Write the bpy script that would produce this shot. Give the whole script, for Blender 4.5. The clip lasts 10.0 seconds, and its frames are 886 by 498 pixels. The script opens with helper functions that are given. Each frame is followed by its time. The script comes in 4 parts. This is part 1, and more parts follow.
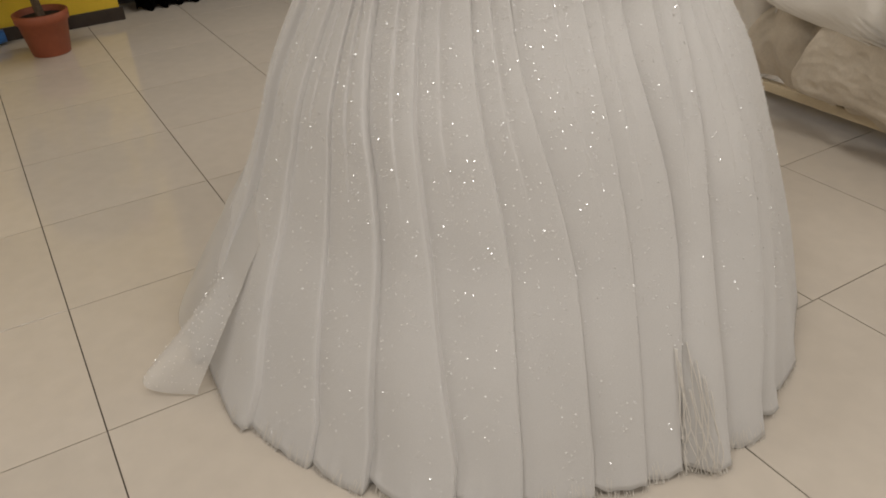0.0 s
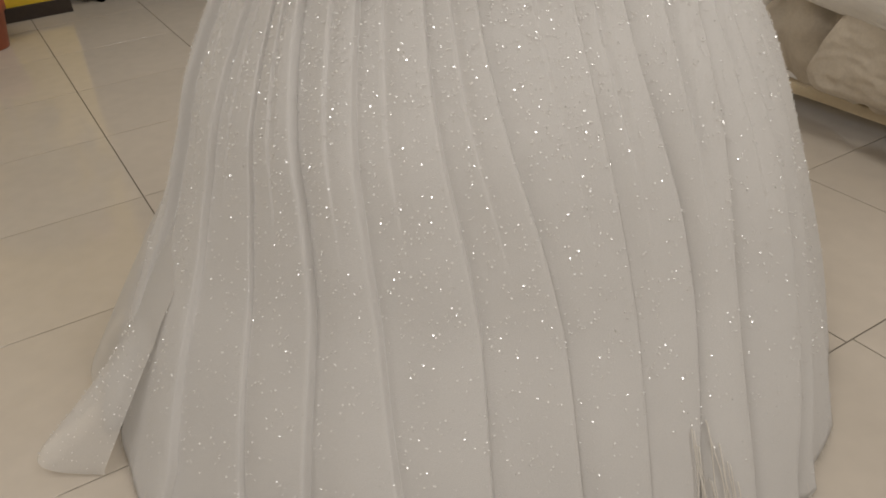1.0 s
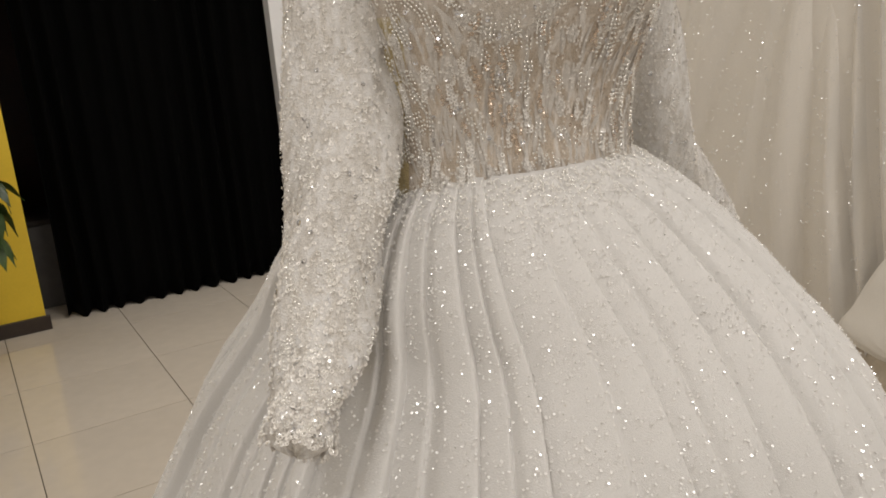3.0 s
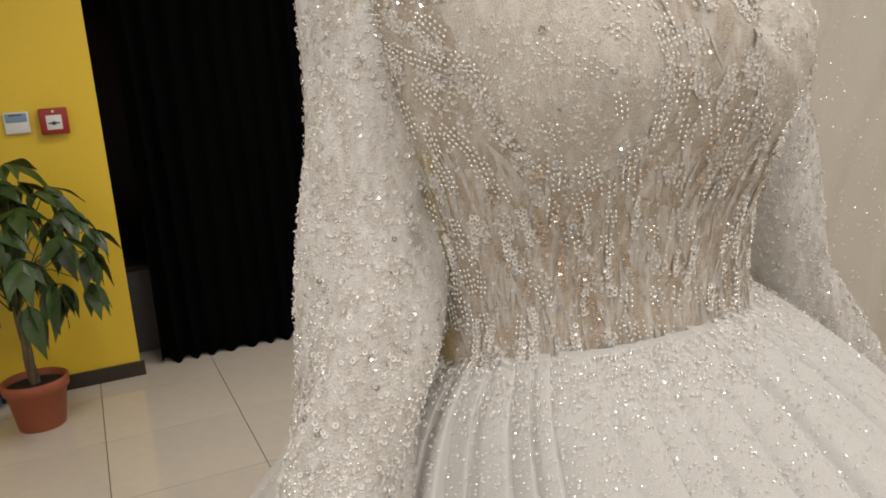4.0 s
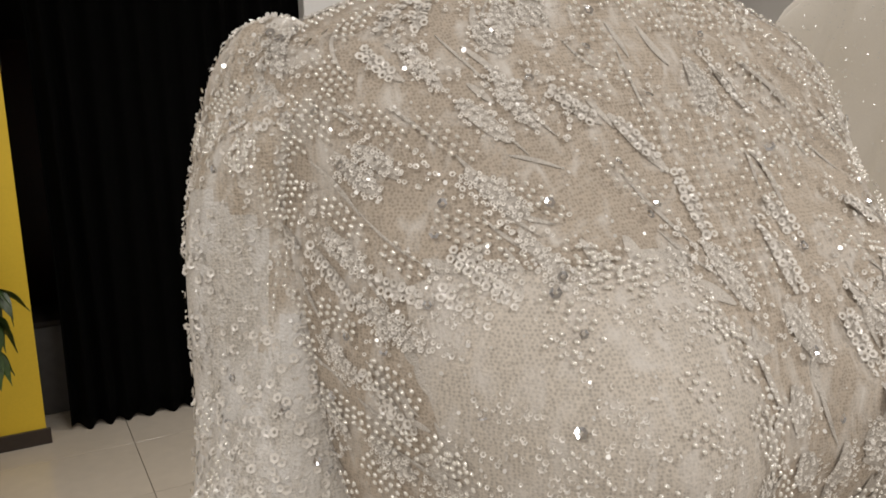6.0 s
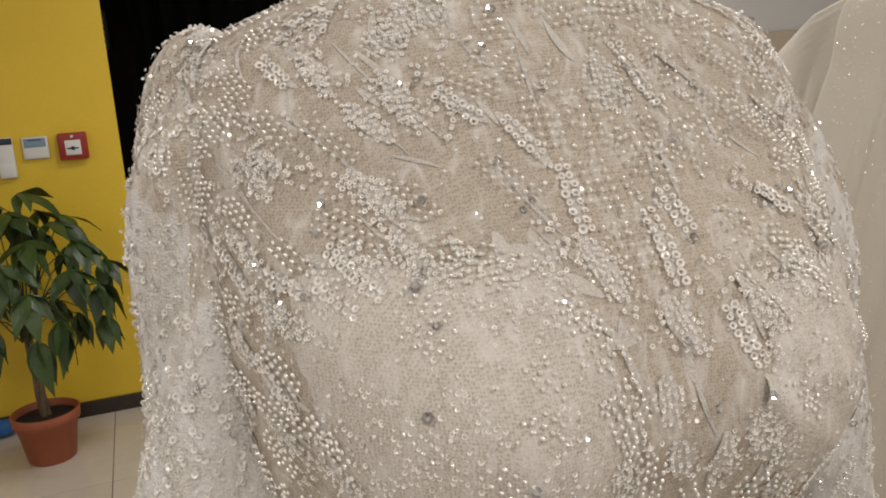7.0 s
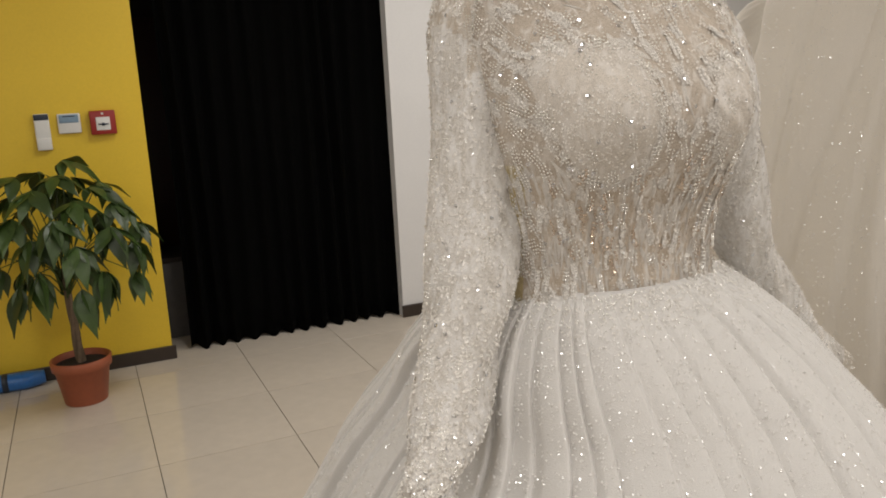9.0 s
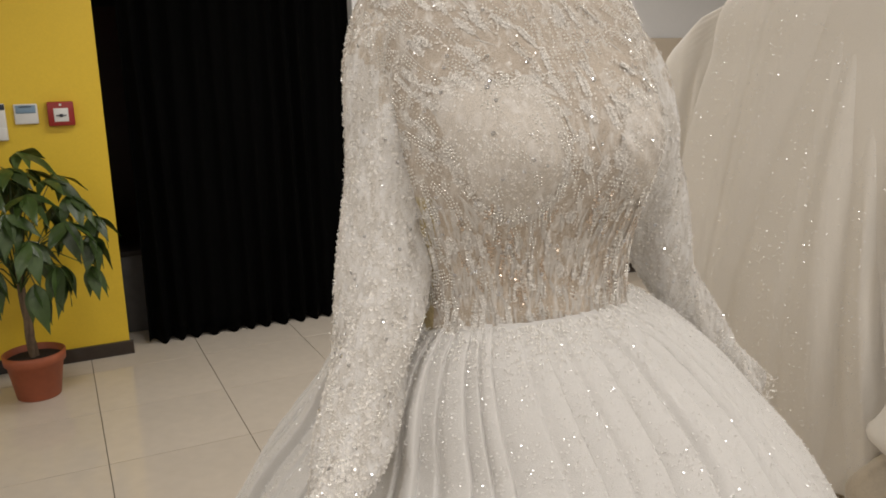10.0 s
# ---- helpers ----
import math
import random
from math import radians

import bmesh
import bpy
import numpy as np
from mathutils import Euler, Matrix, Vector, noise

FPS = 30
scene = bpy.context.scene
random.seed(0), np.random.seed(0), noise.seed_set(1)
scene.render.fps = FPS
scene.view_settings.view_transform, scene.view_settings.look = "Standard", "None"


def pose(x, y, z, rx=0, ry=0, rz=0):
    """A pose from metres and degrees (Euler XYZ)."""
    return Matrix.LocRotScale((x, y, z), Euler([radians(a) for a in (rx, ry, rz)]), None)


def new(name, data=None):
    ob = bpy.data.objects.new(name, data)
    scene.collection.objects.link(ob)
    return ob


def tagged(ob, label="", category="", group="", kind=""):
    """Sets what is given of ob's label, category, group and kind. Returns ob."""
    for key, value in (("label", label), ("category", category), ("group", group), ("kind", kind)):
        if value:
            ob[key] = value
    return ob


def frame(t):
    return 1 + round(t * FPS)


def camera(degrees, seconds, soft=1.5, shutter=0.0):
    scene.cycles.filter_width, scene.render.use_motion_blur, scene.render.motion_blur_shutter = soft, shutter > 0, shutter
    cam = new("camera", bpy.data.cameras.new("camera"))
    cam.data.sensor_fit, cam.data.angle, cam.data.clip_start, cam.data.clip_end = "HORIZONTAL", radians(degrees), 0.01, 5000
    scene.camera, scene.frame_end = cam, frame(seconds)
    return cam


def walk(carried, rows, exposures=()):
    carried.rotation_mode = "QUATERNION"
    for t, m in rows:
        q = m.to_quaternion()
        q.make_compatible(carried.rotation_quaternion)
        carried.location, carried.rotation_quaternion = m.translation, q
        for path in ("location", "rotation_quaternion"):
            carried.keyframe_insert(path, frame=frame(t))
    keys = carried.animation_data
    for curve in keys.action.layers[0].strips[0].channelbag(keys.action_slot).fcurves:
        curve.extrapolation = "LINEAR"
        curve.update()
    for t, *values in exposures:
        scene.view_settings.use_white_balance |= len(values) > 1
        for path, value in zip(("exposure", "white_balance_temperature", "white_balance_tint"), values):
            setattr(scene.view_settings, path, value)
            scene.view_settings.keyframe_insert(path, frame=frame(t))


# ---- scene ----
# ---------------------------------------------------------------- camera
cam = camera(58.4, 10.0, soft=1.8)
ROWS = [
    (0.0, -1.543, -1.657, 1.358, -28.65, -32.16, -3.7),
    (0.5, -1.361, -1.492, 1.26, -26.83, -37.97, -5.08),
    (1.0, -1.306, -1.367, 1.254, -29.53, -33.0, -3.92),
    (1.5, -1.28, -1.18, 1.275, -30.6, -26.84, -3.5),
    (2.0, -1.215, -0.979, 1.341, -31.0, -20.73, -2.7),
    (2.5, -1.118, -0.855, 1.38, -31.55, -17.21, -3.5),
    (2.7, -1.09, -0.852, 1.407, -32.4, -16.5, -3.78),
    (3.8, -0.903, -0.7, 1.48, -24.27, -12.8, -4.71),
    (4.0, -0.893, -0.677, 1.506, -23.75, -12.48, -4.37),
    (4.5, -0.869, -0.578, 1.549, -24.58, -10.22, -3.81),
    (5.0, -0.867, -0.506, 1.586, -27.26, -10.13, -2.97),
    (5.5, -0.839, -0.47, 1.621, -28.65, -9.62, -2.18),
    (6.0, -0.795, -0.451, 1.661, -28.42, -10.76, -1.63),
    (6.2, -0.774, -0.452, 1.674, -26.55, -12.13, -2.31),
    (7.3, -0.702, -0.573, 1.673, -20.1, -12.35, -3.3),
    (7.5, -0.727, -0.624, 1.654, -20.3, -11.5, -3.9),
    (7.8, -0.825, -0.713, 1.627, -19.84, -11.16, -4.5),
    (8.0, -0.911, -0.77, 1.604, -20.91, -11.19, -4.79),
    (8.5, -1.065, -0.903, 1.563, -23.63, -11.24, -4.05),
    (9.0, -1.136, -0.973, 1.555, -24.16, -12.04, -2.83),
    (9.5, -1.141, -0.992, 1.547, -25.61, -13.3, -2.6),
    (10.0, -1.057, -1.003, 1.6, -25.92, -12.71, -1.31),
]
EXPOSURES = [(0.0, -0.20), (0.5, -0.24), (1.5, -0.23), (2.5, -0.06), (4.0, 0.05), (6.0, -0.11), (7.5, -0.05), (10.0, 0.06)]
walk(cam, [(t, pose(x, y, z, 90 + pitch, 0, yaw) @ pose(0, 0, 0, 0, 0, roll)) for t, x, y, z, yaw, pitch, roll in ROWS], EXPOSURES)

# ---------------------------------------------------------------- light
world = bpy.data.worlds.new("world")
world.use_nodes = True
world.node_tree.nodes["Background"].inputs[0].default_value = (0.9, 0.85, 0.8, 1)
world.node_tree.nodes["Background"].inputs[1].default_value = 0.05
scene.world = world

CEILING = 2.9
# Unseen ceiling lamps: their places and number are assumed to balance the brightness.
LAMPS = [(-1.9, -2.9), (0.1, -2.9), (-1.9, -1.0), (0.2, -1.2), (-2.9, 0.8), (-0.2, 2.3), (1.2, 2.5), (2.3, -0.6), (2.3, 1.6)]
LAMP_POWER = 15.9
for lx, ly in LAMPS:
    data = bpy.data.lights.new("assumed_ceiling_lamp", "AREA")
    data.shape, data.size, data.energy, data.color = "SQUARE", 0.56, LAMP_POWER, (1.0, 0.957, 0.915)
    new("assumed_ceiling_lamp", data).matrix_world = pose(lx, ly, CEILING - 0.03)


# ---------------------------------------------------------------- materials
def material(name, colour, rough=0.6, metal=0.0, **more):
    """A principled material with grain and blotches: more = scale, vary, bump, bump_scale, coat, sheen, alpha, trans, spec."""
    m = bpy.data.materials.new(name)
    m.use_nodes = True
    nodes, links = m.node_tree.nodes, m.node_tree.links
    b = nodes["Principled BSDF"]
    b.inputs["Roughness"].default_value = rough
    b.inputs["Metallic"].default_value = metal
    b.inputs["Coat Weight"].default_value = more.get("coat", 0.0)
    b.inputs["Coat Roughness"].default_value = 0.06
    b.inputs["Sheen Weight"].default_value = more.get("sheen", 0.0)
    b.inputs["Alpha"].default_value = more.get("alpha", 1.0)
    b.inputs["Transmission Weight"].default_value = more.get("trans", 0.0)
    b.inputs["Specular IOR Level"].default_value = more.get("spec", 0.5)
    tex = nodes.new("ShaderNodeTexCoord")
    fine, broad = nodes.new("ShaderNodeTexNoise"), nodes.new("ShaderNodeTexNoise")
    scale = more.get("scale", 60.0)
    fine.inputs["Scale"].default_value, fine.inputs["Detail"].default_value = scale, 4
    broad.inputs["Scale"].default_value, broad.inputs["Detail"].default_value = more.get("broad", 2.5), 3
    for n in (fine, broad):
        links.new(tex.outputs["Object"], n.inputs["Vector"])
    vary = more.get("vary", 0.12)
    mix = nodes.new("ShaderNodeMath")
    mix.operation = "ADD"
    links.new(fine.outputs["Fac"], mix.inputs[0])
    links.new(broad.outputs["Fac"], mix.inputs[1])
    ramp = nodes.new("ShaderNodeMapRange")
    ramp.inputs["From Min"].default_value, ramp.inputs["From Max"].default_value = 0.6, 1.4
    ramp.inputs["To Min"].default_value, ramp.inputs["To Max"].default_value = 1 - vary, 1 + vary
    links.new(mix.outputs[0], ramp.inputs["Value"])
    shade = nodes.new("ShaderNodeVectorMath")
    shade.operation = "SCALE"
    shade.inputs[0].default_value = colour
    links.new(ramp.outputs[0], shade.inputs["Scale"])
    links.new(shade.outputs[0], b.inputs["Base Color"])
    if more.get("bump"):
        bump = nodes.new("ShaderNodeBump")
        bump.inputs["Strength"].default_value, bump.inputs["Distance"].default_value = more["bump"], more.get("deep", 0.002)
        grain = nodes.new("ShaderNodeTexNoise")
        grain.inputs["Scale"].default_value = more.get("bump_scale", scale)
        links.new(tex.outputs["Object"], grain.inputs["Vector"])
        links.new(grain.outputs["Fac"], bump.inputs["Height"])
        links.new(bump.outputs[0], b.inputs["Normal"])
    return m


def random_tint(m, amount):
    """Lets alike pieces differ a little in brightness."""
    nodes, links = m.node_tree.nodes, m.node_tree.links
    b = nodes["Principled BSDF"]
    source = b.inputs["Base Color"].links[0].from_socket
    info = nodes.new("ShaderNodeObjectInfo")
    ramp = nodes.new("ShaderNodeMapRange")
    ramp.inputs["To Min"].default_value, ramp.inputs["To Max"].default_value = 1 - amount, 1 + amount
    links.new(info.outputs["Random"], ramp.inputs["Value"])
    scale = nodes.new("ShaderNodeVectorMath")
    scale.operation = "SCALE"
    links.new(source, scale.inputs[0])
    links.new(ramp.outputs[0], scale.inputs["Scale"])
    links.new(scale.outputs[0], b.inputs["Base Color"])
    return m


def embroidered(m, thread, low, high, scale=95.0, lean=32.0, net=0.22, sheer=1.0):
    """Lays white thread work over a tulle: slanting streaks, and between them bare net of fine cells; sheer: how dense the bare net is."""
    nodes, links = m.node_tree.nodes, m.node_tree.links
    b = nodes["Principled BSDF"]
    under = b.inputs["Base Color"].links[0].from_socket
    tex, turn = nodes.new("ShaderNodeTexCoord"), nodes.new("ShaderNodeMapping")
    turn.inputs["Rotation"].default_value = (0.0, radians(lean), 0.0)
    turn.inputs["Scale"].default_value = (1.0, 1.0, 0.32)
    links.new(tex.outputs["Object"], turn.inputs["Vector"])
    streak, cells = nodes.new("ShaderNodeTexNoise"), nodes.new("ShaderNodeTexVoronoi")
    streak.inputs["Scale"].default_value, streak.inputs["Detail"].default_value, streak.inputs["Distortion"].default_value = scale, 5.0, 0.6
    cells.inputs["Scale"].default_value, cells.inputs["Randomness"].default_value = 640.0, 0.55
    links.new(turn.outputs[0], streak.inputs["Vector"])
    links.new(tex.outputs["Object"], cells.inputs["Vector"])
    cover = nodes.new("ShaderNodeMapRange")
    cover.inputs["From Min"].default_value, cover.inputs["From Max"].default_value = low, high
    links.new(streak.outputs["Fac"], cover.inputs["Value"])
    holes = nodes.new("ShaderNodeMapRange")
    holes.inputs["From Min"].default_value, holes.inputs["From Max"].default_value = 0.15, 0.6
    holes.inputs["To Min"].default_value, holes.inputs["To Max"].default_value = 1 - net, 1 + net
    links.new(cells.outputs["Distance"], holes.inputs["Value"])
    netted = nodes.new("ShaderNodeVectorMath")
    netted.operation = "SCALE"
    links.new(under, netted.inputs[0])
    links.new(holes.outputs[0], netted.inputs["Scale"])
    mix = nodes.new("ShaderNodeMix")
    mix.data_type = "RGBA"
    links.new(cover.outputs[0], mix.inputs["Factor"])
    links.new(netted.outputs[0], mix.inputs["A"])
    mix.inputs["B"].default_value = (*thread, 1)
    links.new(mix.outputs["Result"], b.inputs["Base Color"])
    if sheer < 1:
        dense = nodes.new("ShaderNodeMapRange")
        dense.inputs["To Min"].default_value, dense.inputs["To Max"].default_value = sheer, 1.0
        links.new(cover.outputs[0], dense.inputs["Value"])
        links.new(dense.outputs[0], b.inputs["Alpha"])
    return m


TILE = random_tint(material("polished_cream_tile", (0.63, 0.565, 0.48), 0.10, vary=0.06, scale=14, broad=1.2, bump=0.02, bump_scale=4), 0.025)
GROUT = material("dark_grout", (0.10, 0.08, 0.06), 0.9)
YELLOW = material("yellow_wall_paint", (0.75, 0.52, 0.034), 0.45, vary=0.05, scale=90, bump=0.08, bump_scale=160)
WHITE = material("white_wall_paint", (0.70, 0.695, 0.69), 0.55, vary=0.03, scale=90, bump=0.08, bump_scale=160)
BEIGE = material("beige_panel", (0.55, 0.47, 0.37), 0.5, vary=0.05)
CEIL = material("white_ceiling", (0.75, 0.73, 0.70), 0.8, vary=0.03)
BASE = material("dark_brown_baseboard", (0.035, 0.024, 0.018), 0.3, vary=0.25, scale=40)
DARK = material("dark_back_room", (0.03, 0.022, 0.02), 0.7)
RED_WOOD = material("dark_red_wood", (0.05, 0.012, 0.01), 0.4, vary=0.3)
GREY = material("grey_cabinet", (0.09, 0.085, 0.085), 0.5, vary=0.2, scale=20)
VELVET = material("black_velvet", (0.0014, 0.0014, 0.0013), 0.95, vary=0.4, scale=200, spec=0.05)
TERRACOTTA = material("terracotta_plastic", (0.36, 0.10, 0.045), 0.5, vary=0.12, scale=30)
SOIL = material("dark_soil", (0.02, 0.013, 0.009), 0.95, vary=0.5, scale=80, bump=0.8, bump_scale=90, deep=0.01)
BARK = material("grey_brown_bark", (0.15, 0.105, 0.065), 0.85, vary=0.35, scale=40, bump=0.6, bump_scale=60, deep=0.004)
LEAF = random_tint(material("dark_green_leaf", (0.038, 0.070, 0.015), 0.38, vary=0.25, scale=25, broad=8), 0.4)
RED = material("red_plastic", (0.30, 0.022, 0.018), 0.4, vary=0.05)
PALE = material("pale_plastic", (0.72, 0.72, 0.70), 0.4, vary=0.03)
BLUE_GREY = material("blue_grey_print", (0.20, 0.30, 0.40), 0.4)
NAVY = material("navy_print", (0.02, 0.03, 0.05), 0.4)
BLUE = material("blue_plastic", (0.03, 0.16, 0.48), 0.3, vary=0.2)
CREAM_METAL = material("cream_painted_metal", (0.62, 0.52, 0.36), 0.4, vary=0.06)
SATIN = material("ivory_fabric", (0.78, 0.735, 0.66), 0.75, vary=0.05, scale=300, sheen=0.3, bump=0.15, bump_scale=500)
SATIN_WARM = material("cream_fabric", (0.81, 0.765, 0.695), 0.75, vary=0.05, scale=300, sheen=0.3, bump=0.15, bump_scale=500)
TULLE_TAN = material("tan_crumpled_tulle", (0.60, 0.525, 0.42), 0.85, vary=0.10, scale=120, broad=12, sheen=0.2, bump=0.4, bump_scale=300)
SKIRT = material("white_glitter_tulle", (0.66, 0.64, 0.612), 0.75, vary=0.05, scale=400, broad=5, sheen=0.4, bump=0.35, bump_scale=700)
SHEER = material("sheer_white_tulle", (0.82, 0.79, 0.745), 0.8, vary=0.06, scale=300, alpha=0.55)
NUDE = embroidered(material("nude_tulle", (0.43, 0.37, 0.305), 0.8, vary=0.10, scale=200, broad=9, bump=0.3, bump_scale=900), (0.69, 0.655, 0.61), 0.49, 0.74)
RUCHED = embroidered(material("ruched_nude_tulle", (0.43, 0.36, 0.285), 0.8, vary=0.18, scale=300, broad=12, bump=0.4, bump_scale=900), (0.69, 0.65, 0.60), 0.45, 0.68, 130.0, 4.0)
GOLD_TULLE = embroidered(material("yellow_side_tulle", (0.40, 0.32, 0.17), 0.8, vary=0.2, scale=300, broad=14, bump=0.4, bump_scale=900), (0.62, 0.56, 0.44), 0.48, 0.70, 130.0, 4.0)
LACE = embroidered(material("white_lace_tulle", (0.62, 0.58, 0.525), 0.8, vary=0.12, scale=260, broad=14, bump=0.6, bump_scale=600, deep=0.003), (0.76, 0.74, 0.715), 0.36, 0.64, 90.0, 8.0, sheer=0.85)
LACE_OPEN = embroidered(material("open_lace_tulle", (0.52, 0.45, 0.37), 0.8, vary=0.12, scale=260, broad=14, bump=0.5, bump_scale=600, deep=0.003), (0.73, 0.70, 0.66), 0.44, 0.68, 90.0, 8.0, sheer=0.85)
CUP = embroidered(material("pale_padded_cup", (0.51, 0.465, 0.41), 0.7, vary=0.12, scale=300, broad=16, bump=0.3, bump_scale=600), (0.70, 0.665, 0.625), 0.47, 0.76)
SEQUIN = material("clear_silver_sequin", (0.81, 0.775, 0.725), 0.28, 0.0, vary=0.25, scale=300, coat=0.3)
SEQUIN_DARK = material("mirror_sequin", (0.75, 0.76, 0.80), 0.08, 1.0, vary=0.2, scale=200)
SEQUIN_GOLD = material("pale_gold_sequin", (0.62, 0.50, 0.39), 0.22, 0.7, vary=0.25, scale=200, coat=0.3)
BEAD = material("silver_lined_glass_bead", (0.93, 0.90, 0.84), 0.13, 0.3, vary=0.1, scale=200, coat=1.0)
GLITTER = material("pale_glitter", (0.85, 0.835, 0.81), 0.15, 0.2, vary=0.02)
SPARKLE = material("mirror_glitter", (0.86, 0.835, 0.80), 0.2, 0.0, vary=0.02, spec=1.0)
SPARKLE.node_tree.nodes["Principled BSDF"].inputs["IOR"].default_value = 2.0
APPLIQUE = material("white_lace_applique", (0.62, 0.58, 0.53), 0.85, vary=0.2, scale=500, broad=40, bump=0.7, bump_scale=900)
MANNEQUIN = material("beige_mannequin", (0.55, 0.46, 0.37), 0.6)


# ---------------------------------------------------------------- small tools
def finish(ob, mat, smooth=True):
    ob.data.materials.append(mat)
    if smooth:
        ob.data.polygons.foreach_set("use_smooth", [True] * len(ob.data.polygons))
    return ob


def part(name, bm, mat, parent=None, label="", smooth=True):
    """Links a bmesh as one mesh object under a thing or a part."""
    me = bpy.data.meshes.new(name)
    bm.to_mesh(me)
    bm.free()
    ob = finish(new(name, me), mat, smooth)
    ob.parent = parent
    if label:
        ob["label"] = label
    return ob


def raw(name, verts, faces, mat, parent=None, smooth=True):
    me = bpy.data.meshes.new(name)
    me.from_pydata([tuple(v) for v in verts], [], faces)
    me.update()
    ob = finish(new(name, me), mat, smooth)
    ob.parent = parent
    return ob


def box(x0, x1, y0, y1, z0, z1, bevel=0.0):
    bm = bmesh.new()
    bmesh.ops.create_cube(bm, size=1)
    for v in bm.verts:
        v.co = ((x0 + x1) / 2 + v.co.x * (x1 - x0), (y0 + y1) / 2 + v.co.y * (y1 - y0), (z0 + z1) / 2 + v.co.z * (z1 - z0))
    if bevel:
        bmesh.ops.bevel(bm, geom=bm.edges[:], offset=bevel, segments=2, affect="EDGES", profile=0.5)
    return bm


def tube(points, radii, sides=12, caps=True):
    """A round tube along a line of points."""
    bm = bmesh.new()
    pts = [Vector(p) for p in points]
    rings = []
    for i, p in enumerate(pts):
        d = (pts[min(i + 1, len(pts) - 1)] - pts[max(i - 1, 0)]).normalized()
        side = d.cross(Vector((0.3, 1, 0.2))).normalized()
        up = d.cross(side)
        r = radii[i] if hasattr(radii, "__len__") else radii
        rings.append([bm.verts.new(p + r * (math.cos(a) * side + math.sin(a) * up)) for a in (2 * math.pi * k / sides for k in range(sides))])
    for a, b in zip(rings, rings[1:]):
        for k in range(sides):
            bm.faces.new((a[k], a[(k + 1) % sides], b[(k + 1) % sides], b[k]))
    if caps:
        bm.faces.new(rings[0])
        bm.faces.new(rings[-1][::-1])
    bmesh.ops.recalc_face_normals(bm, faces=bm.faces[:])
    return bm


def lathe(profile, sides=48):
    """A turned shape from (radius, height) pairs."""
    bm = bmesh.new()
    rings = [[bm.verts.new((r * math.cos(2 * math.pi * k / sides), r * math.sin(2 * math.pi * k / sides), z)) for k in range(sides)] for r, z in profile]
    for a, b in zip(rings, rings[1:]):
        for k in range(sides):
            bm.faces.new((a[k], a[(k + 1) % sides], b[(k + 1) % sides], b[k]))
    bmesh.ops.recalc_face_normals(bm, faces=bm.faces[:])
    return bm


def grid_faces(rows, cols, closed):
    """Quads of a grid of rows x cols points."""
    faces = []
    for i in range(rows - 1):
        for j in range(cols if closed else cols - 1):
            k = (j + 1) % cols
            faces.append((i * cols + j, i * cols + k, (i + 1) * cols + k, (i + 1) * cols + j))
    return faces


def thing(name, label, category, at=(0, 0, 0), group=""):
    ob = new(name)
    ob.location = at
    return tagged(ob, label, category, group)


class Curve:
    """A smooth line through points: heights or steps zs, values vs."""

    def __init__(self, zs, vs):
        self.zs, self.vs = list(zs), list(vs)
        self.m = [float(g) for g in np.gradient(np.array(vs, float), np.array(zs, float))]

    def __call__(self, z):
        zs, vs, m = self.zs, self.vs, self.m
        i = 0
        while i < len(zs) - 2 and z > zs[i + 1]:
            i += 1
        step = zs[i + 1] - zs[i]
        t = (z - zs[i]) / step
        return (2 * t**3 - 3 * t**2 + 1) * vs[i] + (t**3 - 2 * t**2 + t) * step * m[i] + (-2 * t**3 + 3 * t**2) * vs[i + 1] + (t**3 - t**2) * step * m[i + 1]


def lerp(z, zs, vs):
    """A broken line through points."""
    if z <= zs[0]:
        return vs[0]
    for i in range(len(zs) - 1):
        if z <= zs[i + 1]:
            return vs[i] + (vs[i + 1] - vs[i]) * (z - zs[i]) / (zs[i + 1] - zs[i])
    return vs[-1]


# ---------------------------------------------------------------- the room
WALL_Y = 3.84
floor = tagged(part("floor", box(-4.0, 4.0, -4.0, 5.4, -0.12, -0.004), GROUT, smooth=False), "polished cream porcelain tile floor with dark joints", "floor", kind="structure")


def wall(name, x0, x1, y0, y1, mat, label, z0=0.0, z1=CEILING):
    return tagged(part(name, box(x0, x1, y0, y1, z0, z1, 0.004), mat, smooth=False), label, "wall", kind="structure")


wall("wall_north_yellow", -4.0, -0.782, WALL_Y, WALL_Y + 0.12, YELLOW, "bright yellow painted wall beside the curtained doorway")
wall("wall_north_white", 0.708, 4.0, WALL_Y, WALL_Y + 0.12, WHITE, "plain white painted wall beyond the black curtain")
wall("wall_lintel", -0.782, 0.708, WALL_Y, WALL_Y + 0.12, WHITE, "white painted wall over the doorway", 2.55)
wall("wall_east", 4.0, 4.12, -4.0, 5.4, WHITE, "plain white painted side wall")
wall("wall_west", -4.12, -4.0, -4.0, 5.4, WHITE, "plain white painted side wall")
wall("wall_south", -4.12, 4.12, -4.12, -4.0, WHITE, "plain white painted wall behind")
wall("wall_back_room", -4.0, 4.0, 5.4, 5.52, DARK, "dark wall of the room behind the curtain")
tagged(part("ceiling", box(-4.12, 4.12, -4.12, 5.52, CEILING, CEILING + 0.1), CEIL, smooth=False), "plain white ceiling", "ceiling", kind="structure")
for x0, x1 in ((-4.0, -0.762), (0.700, 4.0)):
    tagged(part("baseboard", box(x0, x1, WALL_Y - 0.014, WALL_Y + 0.001, 0.0, 0.082, 0.003), BASE, smooth=False), "dark brown glossy baseboard along the wall", "baseboard", kind="structure")
